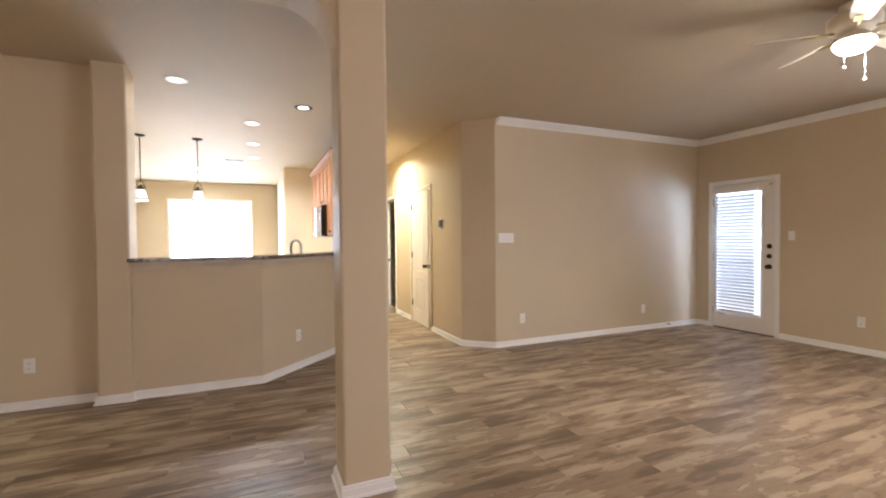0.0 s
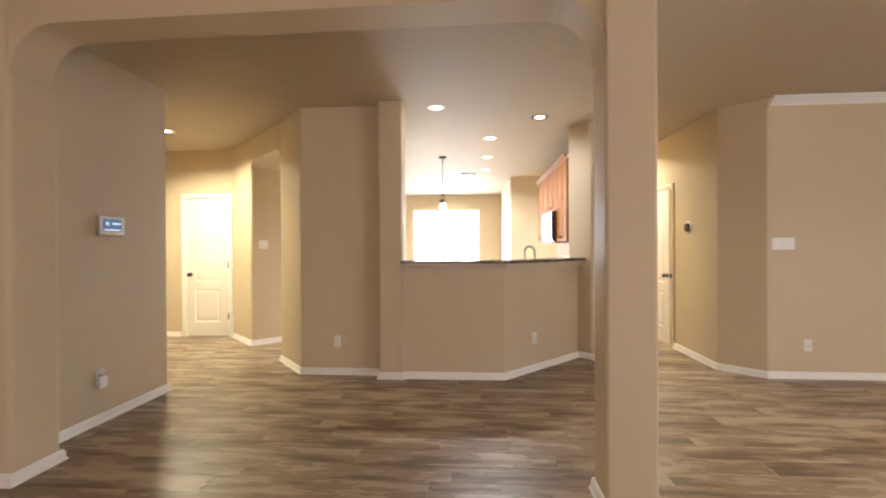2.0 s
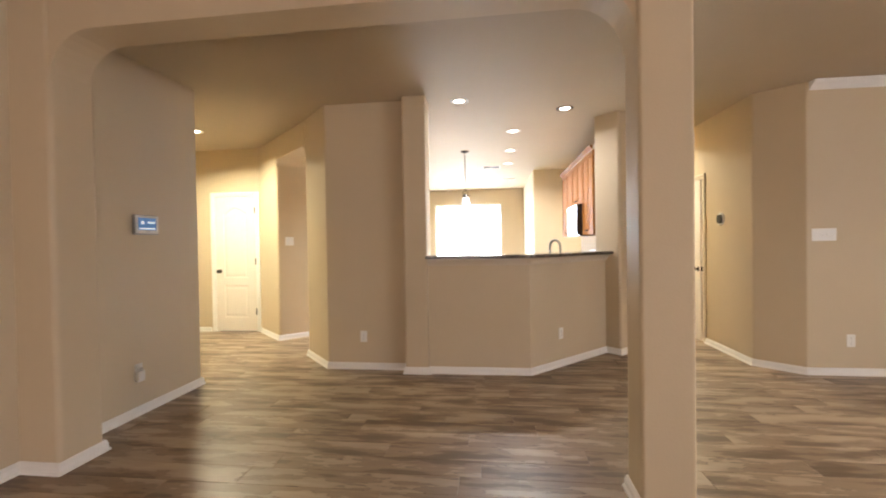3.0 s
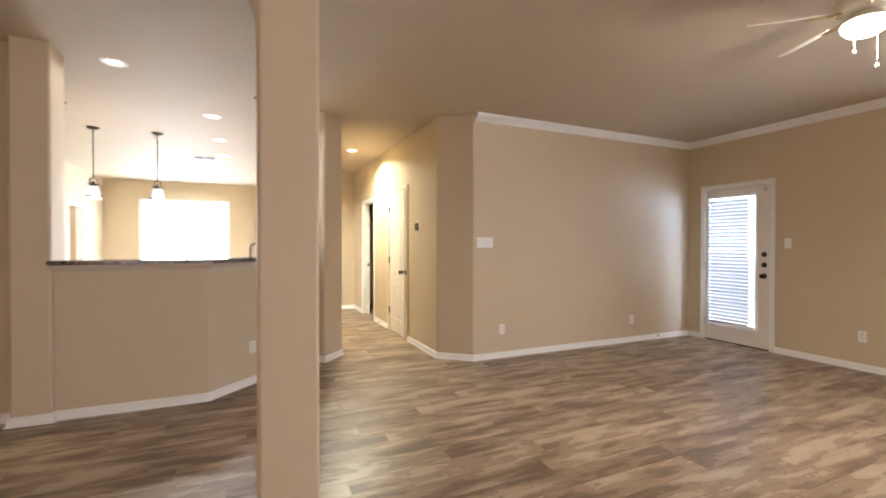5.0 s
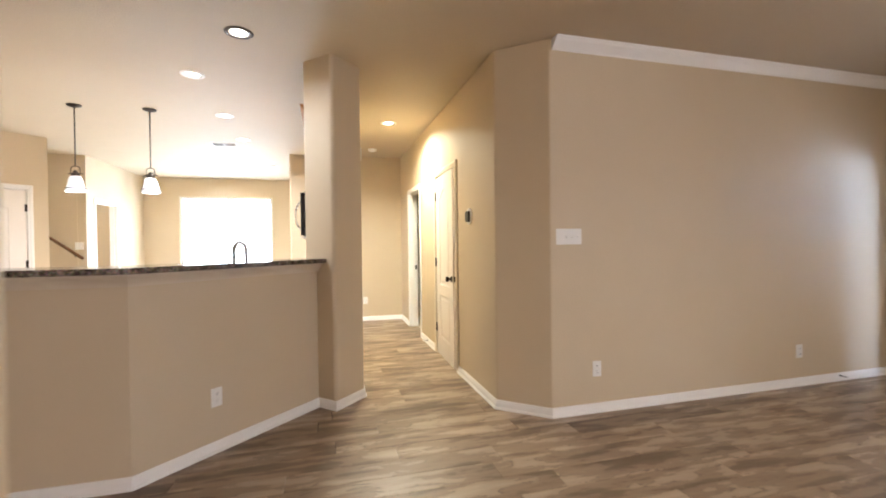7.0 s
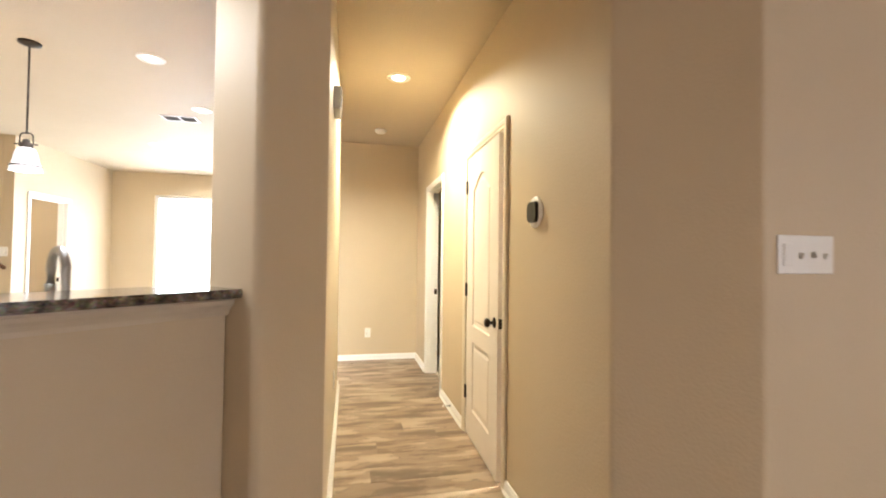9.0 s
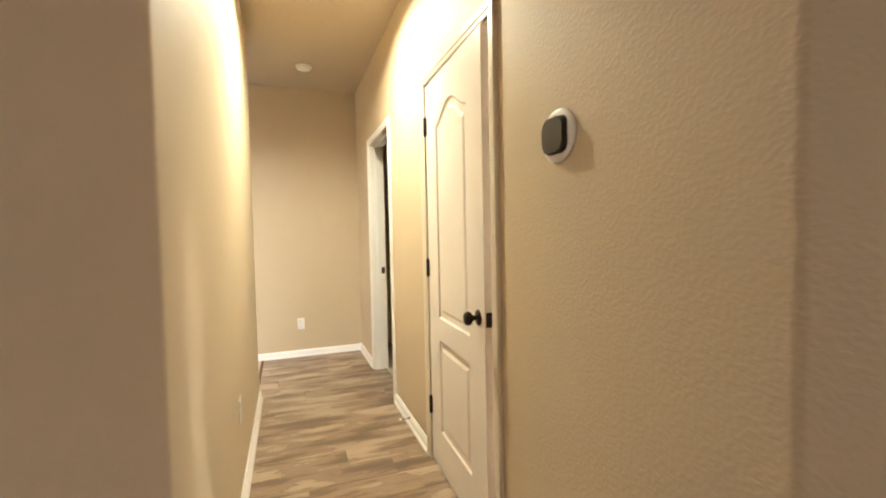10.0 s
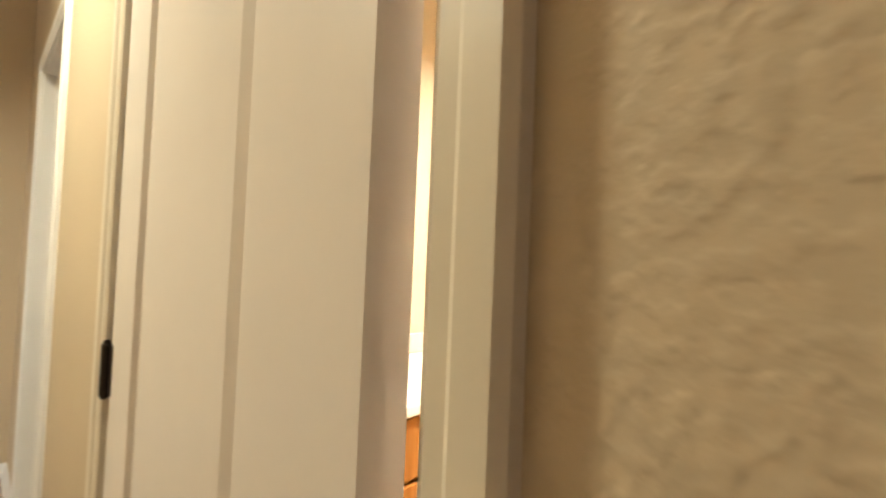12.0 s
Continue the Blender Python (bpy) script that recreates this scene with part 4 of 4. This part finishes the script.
def ceiling_vent(x, y, w, d, slats, label):
    root = holder("ceiling_vent", Matrix.Translation((x, y, CEIL)), label, "vent")
    fr = bmesh.new()
    for a, b, c, e in ((-w / 2, w / 2, -d / 2, -d / 2 + 0.02), (-w / 2, w / 2, d / 2 - 0.02, d / 2), (-w / 2, -w / 2 + 0.02, -d / 2 + 0.02, d / 2 - 0.02), (w / 2 - 0.02, w / 2, -d / 2 + 0.02, d / 2 - 0.02), (-0.012, 0.012, -d / 2 + 0.02, d / 2 - 0.02)):
        box(fr, a, b, c, e, -0.008, -0.0005, 0.002)
    part("frame", fr, M_PLATE, root)
    # near-black sheet stands for the shade inside the duct
    part("backing", box(bmesh.new(), -w / 2 + 0.02, w / 2 - 0.02, -d / 2 + 0.02, d / 2 - 0.02, -0.002, -0.0008), M_DARK, root)
    for i in range(slats):
        y0 = -d / 2 + 0.024 + (d - 0.048) * (i + 0.5) / slats
        bm = box(bmesh.new(), -w / 2 + 0.02, w / 2 - 0.02, -0.005, 0.005, -0.0006, 0.0006)
        bm.transform(Matrix.Translation((0, y0, -0.005)) @ Matrix.Rotation(radians(40), 4, "X"))
        part("slat", bm, M_SHADOW_PLASTIC, root)


ceiling_vent(-0.339, 8.402, 0.34, 0.19, 9, "white ceiling air vent with dark louvres")
ceiling_vent(0.046, 10.04, 0.30, 0.10, 5, "narrow white ceiling air vent")
sd = holder("smoke_detector", Matrix.Translation((1.763, 8.286, CEIL)), "round white smoke detector on the hall ceiling", "smoke detector")
part("base", lathe(bmesh.new(), [(0, 0), (0.068, 0), (0.068, -0.01), (0.062, -0.014)], 32), M_PLATE, sd, "", True)
part("cover", lathe(bmesh.new(), [(0.062, -0.013), (0.058, -0.026), (0.04, -0.034), (0, -0.036)], 32), M_PLATE, sd, "", True)

# ---- ceiling fan ----


def ceiling_fan(x, y):
    root = holder("ceiling_fan", Matrix.Translation((x, y, 0)), "cream five-blade ceiling fan with a lit glass bowl and pull chains", "ceiling fan")
    part("canopy", lathe(bmesh.new(), [(0, CEIL), (0.075, CEIL), (0.07, CEIL - 0.03), (0.03, CEIL - 0.045), (0.014, CEIL - 0.05), (0, CEIL - 0.05)], 32), M_CREAM, root, "", True)
    part("motor", lathe(bmesh.new(), [(0.03, CEIL - 0.045), (0.09, CEIL - 0.055), (0.128, CEIL - 0.075), (0.135, CEIL - 0.11), (0.13, CEIL - 0.15), (0.10, CEIL - 0.17), (0.06, CEIL - 0.18), (0, CEIL - 0.18)], 36), M_CREAM, root, "", True)
    part("switch_housing", lathe(bmesh.new(), [(0.06, CEIL - 0.178), (0.075, CEIL - 0.19), (0.078, CEIL - 0.208), (0.092, CEIL - 0.216), (0.099, CEIL - 0.2255), (0, CEIL - 0.2255)], 36), M_CREAM, root, "", True)
    bowl = part("glass_bowl", lathe(bmesh.new(), [(0.098, CEIL - 0.226), (0.104, CEIL - 0.238), (0.098, CEIL - 0.260), (0.075, CEIL - 0.286), (0.04, CEIL - 0.301), (0, CEIL - 0.306)], 36), M_GLOBE, root, "glowing frosted glass bowl", True)
    bowl.visible_shadow = False
    zb = CEIL - 0.165
    blade = bmesh.new()
    outline = [(0.19, -0.045), (0.26, -0.056), (0.46, -0.066), (0.535, -0.058), (0.553, -0.03), (0.555, 0.0), (0.553, 0.03), (0.535, 0.058), (0.46, 0.066), (0.26, 0.056), (0.19, 0.045)]
    lo = [blade.verts.new((a, b, -0.003)) for a, b in outline]
    hi = [blade.verts.new((a, b, 0.003)) for a, b in outline]
    for i in range(len(outline)):
        j = (i + 1) % len(outline)
        blade.faces.new((lo[i], lo[j], hi[j], hi[i]))
    blade.faces.new(lo)
    blade.faces.new(hi)
    blade.transform(Matrix.Rotation(radians(-20), 4, "X"))
    first = part("blade", blade, M_CREAM, root)
    arm = bmesh.new()
    tube(arm, [(0.10, 0, 0.0), (0.15, 0, -0.012), (0.19, 0, -0.006), (0.24, 0, -0.005)], 0.009)
    box(arm, 0.185, 0.265, -0.032, 0.032, -0.009, -0.0045, 0.002)
    iron = part("blade_iron", arm, M_BRASS, root)
    for i in range(5):
        t = Matrix.Translation((0, 0, zb)) @ Matrix.Rotation(radians(67 + 72 * i), 4, "Z")
        if i == 0:
            first.matrix_local, iron.matrix_local = t, t
            continue
        for src in (first, iron):
            o = new(src.name.split(".")[0], src.data)
            o.parent = root
            o.matrix_local = t
    for dx, dy, low in ((-0.062, 0.02, 2.36), (0.088, -0.02, 2.30)):
        ch = part("pull_chain", tube(bmesh.new(), [(dx, dy, CEIL - 0.225), (dx, dy, 2.42), (dx, dy, low)], 0.0022, 6), M_STEEL, root)
        part("fob", lathe(bmesh.new(), [(0, low - 0.02), (0.008, low - 0.018), (0.010, low - 0.010), (0.004, low), (0, low + 0.003)], 16, Matrix.Translation((dx, dy, 0))), M_CREAM, ch, "", True)
    lamp = bpy.data.lights.new("fan_lamp", "POINT")
    lamp.energy, lamp.color, lamp.shadow_soft_size = FAN_WATTS, SOFT_WARM, 0.04
    lo = new("fan_lamp", lamp)
    lo.location = (x, y, CEIL - 0.262)
    area_lamp("fan_bowl_lamp", (x, y, CEIL - 0.32), (x, y, 0), 0.20, 0, FAN_WATTS * 1.7, SOFT_WARM, True)


ceiling_fan(3.445, 1.38)

# ---- wall fittings ----


def on_wall(x, y, z, nx, ny):
    """Frame on a wall: x to the viewer's right, y out of the wall, z up."""
    return Matrix.Translation((x, y, z)) @ Matrix.Rotation(math.atan2(ny, nx) - math.pi / 2, 4, "Z")


def outlet(x, y, z, nx, ny, plug=False):
    root = holder("wall_outlet", on_wall(x, y, z, nx, ny), "white double wall outlet on tan paint", "outlet", "wall outlets")
    part("plate", box(bmesh.new(), -0.036, 0.036, 0.0, 0.006, -0.058, 0.058, 0.003), M_PLATE, root)
    for dz in (-0.021, 0.021):
        face = bmesh.new()
        cyl(face, Matrix.Translation((0, 0.0065, dz)) @ Matrix.Rotation(math.pi / 2, 4, "X"), 0.0165, 0.0165, 0.003, 20)
        fc = part("receptacle", face, M_PLATE, root)
        # near-black raised pieces stand for the shaded open slots
        sl = bmesh.new()
        for dx in (-0.006, 0.006):
            box(sl, dx - 0.0012, dx + 0.0012, 0.0079, 0.0086, dz - 0.001, dz + 0.008)
        cyl(sl, Matrix.Translation((0, 0.0082, dz - 0.008)) @ Matrix.Rotation(math.pi / 2, 4, "X"), 0.0025, 0.0025, 0.0008, 10)
        part("slots", sl, M_DARK, fc)
    if plug:
        pl = holder("plug_in_device", on_wall(x, y, z, nx, ny) @ Matrix.Translation((0.012, 0.0085, -0.02)), "white plug-in night light in an outlet", "night light")
        part("case", box(bmesh.new(), -0.035, 0.035, 0.0, 0.035, -0.055, 0.03, 0.01, 3), M_PLATE, pl)
        part("lens", box(bmesh.new(), -0.02, 0.02, 0.002, 0.028, 0.031, 0.05, 0.006, 3), M_SHADOW_PLASTIC, pl)
    return root


def switch_plate(x, y, z, nx, ny, gangs=1, dimmer=False):
    w = 0.072 + 0.046 * (gangs - 1)
    root = holder("light_switch", on_wall(x, y, z, nx, ny), "white %s-gang wall switch plate" % {1: "single", 2: "double", 4: "four"}[gangs], "light switch", "wall switches")
    part("plate", box(bmesh.new(), -w / 2, w / 2, 0, 0.006, -0.058, 0.058, 0.003), M_PLATE, root)
    for i in range(gangs):
        cx = (i - (gangs - 1) / 2) * 0.046
        if dimmer and i == gangs - 1:
            part("dimmer", box(bmesh.new(), cx - 0.017, cx + 0.017, 0.005, 0.010, -0.034, 0.034, 0.002), M_PLATE, root)
            continue
        tg = bmesh.new()
        box(tg, cx - 0.0045, cx + 0.0045, 0.004, 0.018, -0.011, 0.007, 0.002)
        bmesh.ops.rotate(tg, verts=tg.verts, cent=(cx, 0.006, 0), matrix=Matrix.Rotation(radians(18 if i % 2 else -18), 3, "X"))
        part("toggle", tg, M_PLATE, root)
    return root


outlet(2.994, 4.385, 0.325, 0, -1)
outlet(5.024, 4.385, 0.30, 0, -1)
outlet(6.13, 2.437, 0.35, -1, 0)
outlet(-1.652, 4.28, 0.34, 0, -1)
outlet(0.375, 4.523, 0.34, 1, -1)
outlet(1.679, 8.905, 0.339, 0, -1)
outlet(1.337, 6.45, 0.44, 1, 0)
outlet(-3.048, 2.975, 0.34, 1, 0, plug=True)
switch_plate(2.766, 4.385, 1.317, 0, -1, 4, True)
switch_plate(6.13, 3.12, 1.316, -1, 0, 1)
switch_plate(-3.105, 5.612, 1.35, 1, -1, 2)
switch_plate(-3.05, 1.885, 1.36, 1, 0, 1)
switch_plate(-2.70, 9.64, 1.31, 0, -1, 2)


def thermostat():
    root = holder("thermostat", on_wall(2.303, 5.272, 1.519, -1, 0), "dark square thermostat on a round white wall plate", "thermostat")
    rx = Matrix.Rotation(-math.pi / 2, 4, "X")
    part("wall_plate", lathe(bmesh.new(), [(0, 0.0), (0.074, 0.0), (0.076, 0.004), (0.074, 0.009), (0.066, 0.0125), (0, 0.0125)], 44, rx), M_PLATE, root, "round white plate", True)
    bm = prism(bmesh.new(), [(-0.048, -0.048), (0.048, -0.048), (0.048, 0.048), (-0.048, 0.048)], 0.0125, 0.029, {0: 0.024, 1: 0.024, 2: 0.024, 3: 0.024})
    bmesh.ops.bevel(bm, geom=[e for e in bm.edges if min(v.co.z for v in e.verts) > 0.025], offset=0.003, segments=2, affect="EDGES")
    bm.transform(rx)
    part("case", bm, M_THERMO, root, "dark glossy rounded-square case")
    bm = prism(bmesh.new(), [(-0.051, -0.051), (0.051, -0.051), (0.051, 0.051), (-0.051, 0.051)], 0.0126, 0.015, {0: 0.026, 1: 0.026, 2: 0.026, 3: 0.026})
    bm.transform(Matrix.Translation((0, 0.0, 0)) @ rx)
    part("bezel", bm, M_THERMO, root)


thermostat()


def alarm_panel():
    root = holder("alarm_panel", on_wall(-3.048, 3.068, 1.475, 1, 0), "grey alarm keypad with a lit blue screen", "alarm panel")
    part("case", box(bmesh.new(), -0.118, 0.118, 0.0, 0.026, -0.078, 0.078, 0.008, 3), M_SHADOW_PLASTIC, root)
    part("bezel", box(bmesh.new(), -0.112, 0.112, 0.0262, 0.028, -0.068, 0.072, 0.0008), M_PLATE, root)
    scr = part("screen", box(bmesh.new(), -0.088, 0.088, 0.0282, 0.0295, -0.042, 0.055, 0.0005), M_LCD, root, "blue lit screen")
    marks = bmesh.new()
    box(marks, -0.075, 0.0, 0.0297, 0.0300, 0.012, 0.026)
    box(marks, -0.075, 0.075, 0.0297, 0.0300, -0.034, -0.024)
    box(marks, 0.035, 0.06, 0.0297, 0.0300, 0.004, 0.03)
    part("screen_marks", marks, M_LCD_BAR, scr)
    part("key_strip", box(bmesh.new(), -0.02, 0.02, 0.0281, 0.0288, -0.058, -0.052), M_SHADOW_PLASTIC, root)


alarm_panel()
ch = holder("door_chime", on_wall(1.337, 5.72, 2.12, 1, 0), "pale door chime box high on the hall wall", "door chime")
part("case", box(bmesh.new(), -0.09, 0.09, 0.0, 0.04, -0.06, 0.06, 0.008, 3), M_PLATE, ch)
part("grille", box(bmesh.new(), -0.075, 0.075, 0.0402, 0.042, -0.048, 0.048, 0.001), M_SHADOW_PLASTIC, ch)
ch = holder("wall_sensor", on_wall(1.19, 8.905, 2.15, 0, -1), "small white sensor box high on the wall", "sensor")
part("case", box(bmesh.new(), -0.035, 0.035, 0.0, 0.045, -0.055, 0.055, 0.01, 3), M_PLATE, ch)
part("lens", box(bmesh.new(), -0.022, 0.022, 0.0452, 0.049, -0.03, 0.03, 0.0015), M_SHADOW_PLASTIC, ch)


def door_stop(x, y, nx, ny):
    root = holder("door_stop", on_wall(x, y, 0.045, nx, ny), "spring door stop on the baseboard", "door stop", "door stops")
    pts = []
    for i in range(64):
        a = i * math.pi / 4
        pts.append((0.005 * math.cos(a), 0.014 + 0.055 * i / 63, 0.005 * math.sin(a)))
    part("spring", tube(bmesh.new(), pts, 0.0012, 5), M_IRON, root)
    m = Matrix.Rotation(-math.pi / 2, 4, "X")
    part("mount", lathe(bmesh.new(), [(0, 0.018), (0.008, 0.018), (0.009, 0.01), (0, 0.01)], 14, m), M_IRON, root)
    part("tip", lathe(bmesh.new(), [(0, 0.083), (0.006, 0.082), (0.0075, 0.075), (0.007, 0.068), (0, 0.068)], 14, m), M_PLATE, root)


door_stop(2.303, 6.93, -1, 0)
door_stop(5.50, 4.385, 0, -1)


def handrail():
    root = holder("handrail", Matrix.Identity(4), "dark wooden wall handrail sloping down", "handrail")
    part("rail", tube(bmesh.new(), [(-3.36, 9.57, 1.68), (-2.99, 9.57, 1.395), (-2.62, 9.57, 1.11)], 0.022, 12), M_RAIL, root, "", True)
    for xx, zz in ((-3.2, 1.557), (-2.74, 1.203)):
        part("bracket", tube(bmesh.new(), [(xx, 9.64, zz - 0.06), (xx, 9.60, zz - 0.06), (xx, 9.57, zz - 0.02)], 0.007), M_BRONZE, root)


handrail()

# ---- bathroom seen through the gap ----


def vanity():
    root = holder("vanity_cabinet", Matrix.Translation((2.62, 7.098, 0)) @ Matrix.Rotation(math.pi, 4, "Z") @ Matrix.Translation((-1.3, 0, 0)), "orange-brown wooden bathroom vanity with drawers", "cabinet")
    part("body", box(bmesh.new(), 0, 1.3, 0, 0.53, 0.09, 0.775, 0.002), M_CAB, root)
    part("toe_kick", box(bmesh.new(), 0, 1.3, 0, 0.47, 0, 0.089), M_DARK, root)
    for i in range(3):
        for z0, z1 in ((0.11, 0.32), (0.322, 0.545), (0.56, 0.76)):
            d = part("drawer", box(bmesh.new(), i * 0.433 + 0.008, i * 0.433 + 0.425, 0.531, 0.55, z0, z1, 0.005), M_CAB, root)
            m = Matrix.Translation((i * 0.433 + 0.216, 0.55, (z0 + z1) / 2)) @ Matrix.Rotation(-math.pi / 2, 4, "X")
            part("knob", lathe(bmesh.new(), [(0, 0.024), (0.012, 0.022), (0.015, 0.016), (0.007, 0.008), (0.006, 0)], 16, m), M_BRONZE, d, "", True)
    top = holder("bathroom_countertop", Matrix.Translation((2.62, 7.098, 0)) @ Matrix.Rotation(math.pi, 4, "Z") @ Matrix.Translation((-1.3, 0, 0)), "cream stone vanity top with a splashback", "countertop")
    part("slab", box(bmesh.new(), -0.01, 1.31, 0.0, 0.57, 0.776, 0.815, 0.005), M_STONE_TOP, top)
    part("splashback", box(bmesh.new(), -0.01, 1.31, 0.0, 0.02, 0.816, 0.91, 0.003), M_STONE_TOP, top)
    lb = holder("bath_ceiling_light", Matrix.Translation((3.3, 5.9, CEIL)), "lit round glass bathroom ceiling light", "ceiling light")
    part("base", lathe(bmesh.new(), [(0, 0), (0.15, 0), (0.15, -0.02), (0.14, -0.025)], 32), M_TRIM, lb, "", True)
    part("diffuser", lathe(bmesh.new(), [(0.14, -0.024), (0.13, -0.06), (0.08, -0.09), (0, -0.1)], 32), M_GLOBE, lb, "", True)
    area_lamp("bath_lamp", (3.3, 5.9, CEIL - 0.11), (3.3, 5.9, 0), 0.25, 0, 220, (1.0, 0.95, 0.82), True)


vanity()

# ---- floors ----
block("kitchen_floor", [(1.30, 5.30), (1.30, 9.0), (0.62, 9.0), (0.62, 11.95), (-4.2, 11.95), (-4.2, 7.2), (-2.75, 6.2), (-2.0, 5.2), (-1.75, 4.42), (-0.02, 4.30), (0.90, 5.20)], -0.011, -0.001, mat=M_TILE, label="beige ceramic kitchen floor", cat="floor")
block("bath_floor", [(2.40, 4.5), (4.45, 4.5), (4.45, 9.1), (2.40, 9.1)], -0.011, -0.001, mat=M_TILE, label="beige bathroom and bedroom floor", cat="floor")
tagged(part("threshold_strip", box(bmesh.new(), 1.292, 1.318, 7.82, 8.93, -0.002, 0.004, 0.002), M_RAIL), "wooden strip where the plank floor meets tile", "threshold", kind="structure")

PLANK_W, PLANK_L = 0.178, 1.22


def plank_mesh(length, w, g=0.0006, c=0.0012):
    bm = bmesh.new()
    lo = [bm.verts.new(v) for v in ((g, g, -0.009), (length - g, g, -0.009), (length - g, w - g, -0.009), (g, w - g, -0.009))]
    mid = [bm.verts.new((v.co.x, v.co.y, -c)) for v in lo]
    top = [bm.verts.new(v) for v in ((g + c, g + c, 0), (length - g - c, g + c, 0), (length - g - c, w - g - c, 0), (g + c, w - g - c, 0))]
    for a, b in ((lo, mid), (mid, top)):
        for i in range(4):
            bm.faces.new((a[i], a[(i + 1) % 4], b[(i + 1) % 4], b[i]))
    bm.faces.new(top)
    return bm


def floor_spans(y):
    """Where the plank floor lies at a given y."""
    if y < 3.66:
        return [(-3.06, 6.14)]
    if y < 4.17:
        return [(-5.5, 6.14)]
    west = (-5.5, -1.8 - max(0.0, y - 4.35) * 0.55)
    east_start = -0.12 + (y - 4.15) if y < 5.4 else 1.305
    east = (east_start, 6.14 if y < 4.5 else (2.75 if y < 4.9 else 2.41))
    if y < 4.3:
        return [(-5.5, 6.14)]
    return [s for s in ((west,) if y < 6.06 else ()) + (east,)]


rng = random.Random(5)
floor_top = holder("floor", Matrix.Identity(4), "weathered brown wood-look plank floor", "floor", kind="structure")
shared, near, far_planks = {}, [], []
y = -3.2
while y < 9.0:
    for a, b in floor_spans(y + PLANK_W / 2):
        x = a - rng.uniform(0.05, PLANK_L - 0.1)
        while x < b:
            x0, x1 = max(x, a), min(x + PLANK_L, b)
            if x1 - x0 > 0.03:
                seen = (y > 1.0 and x0 > -3.3 and x0 < 5.6) or (y > 3.6)
                (near if seen else far_planks).append((x0, y, x1 - x0))
            x += PLANK_L
    y += PLANK_W
near.sort(key=lambda p: (p[0] + p[2] / 2 - 1.2) ** 2 + (p[1] - 3.6) ** 2)
near, far_planks = near[:298], near[298:] + far_planks
for x0, y0, length in near:
    key = round(length, 2)
    if key not in shared:
        me = bpy.data.meshes.new("plank")
        bm = plank_mesh(key, PLANK_W)
        bm.to_mesh(me)
        bm.free()
        me.materials.append(M_PLANK)
        shared[key] = me
    ob = new("plank", shared[key])
    ob.location = (x0, y0, 0)
    ob.parent = floor_top
verts, faces = [], []
for x0, y0, length in far_planks:
    bm = plank_mesh(length, PLANK_W)
    k = len(verts)
    bm.verts.index_update()
    verts += [(v.co.x + x0, v.co.y + y0, v.co.z) for v in bm.verts]
    faces += [[v.index + k for v in f.verts] for f in bm.faces]
    bm.free()
me = bpy.data.meshes.new("planks")
me.from_pydata(verts, [], faces)
me.materials.append(M_PLANK)
rest = new("planks", me)
rest.parent = floor_top
tagged(rest, "more weathered brown wood-look planks", kind="stuff")
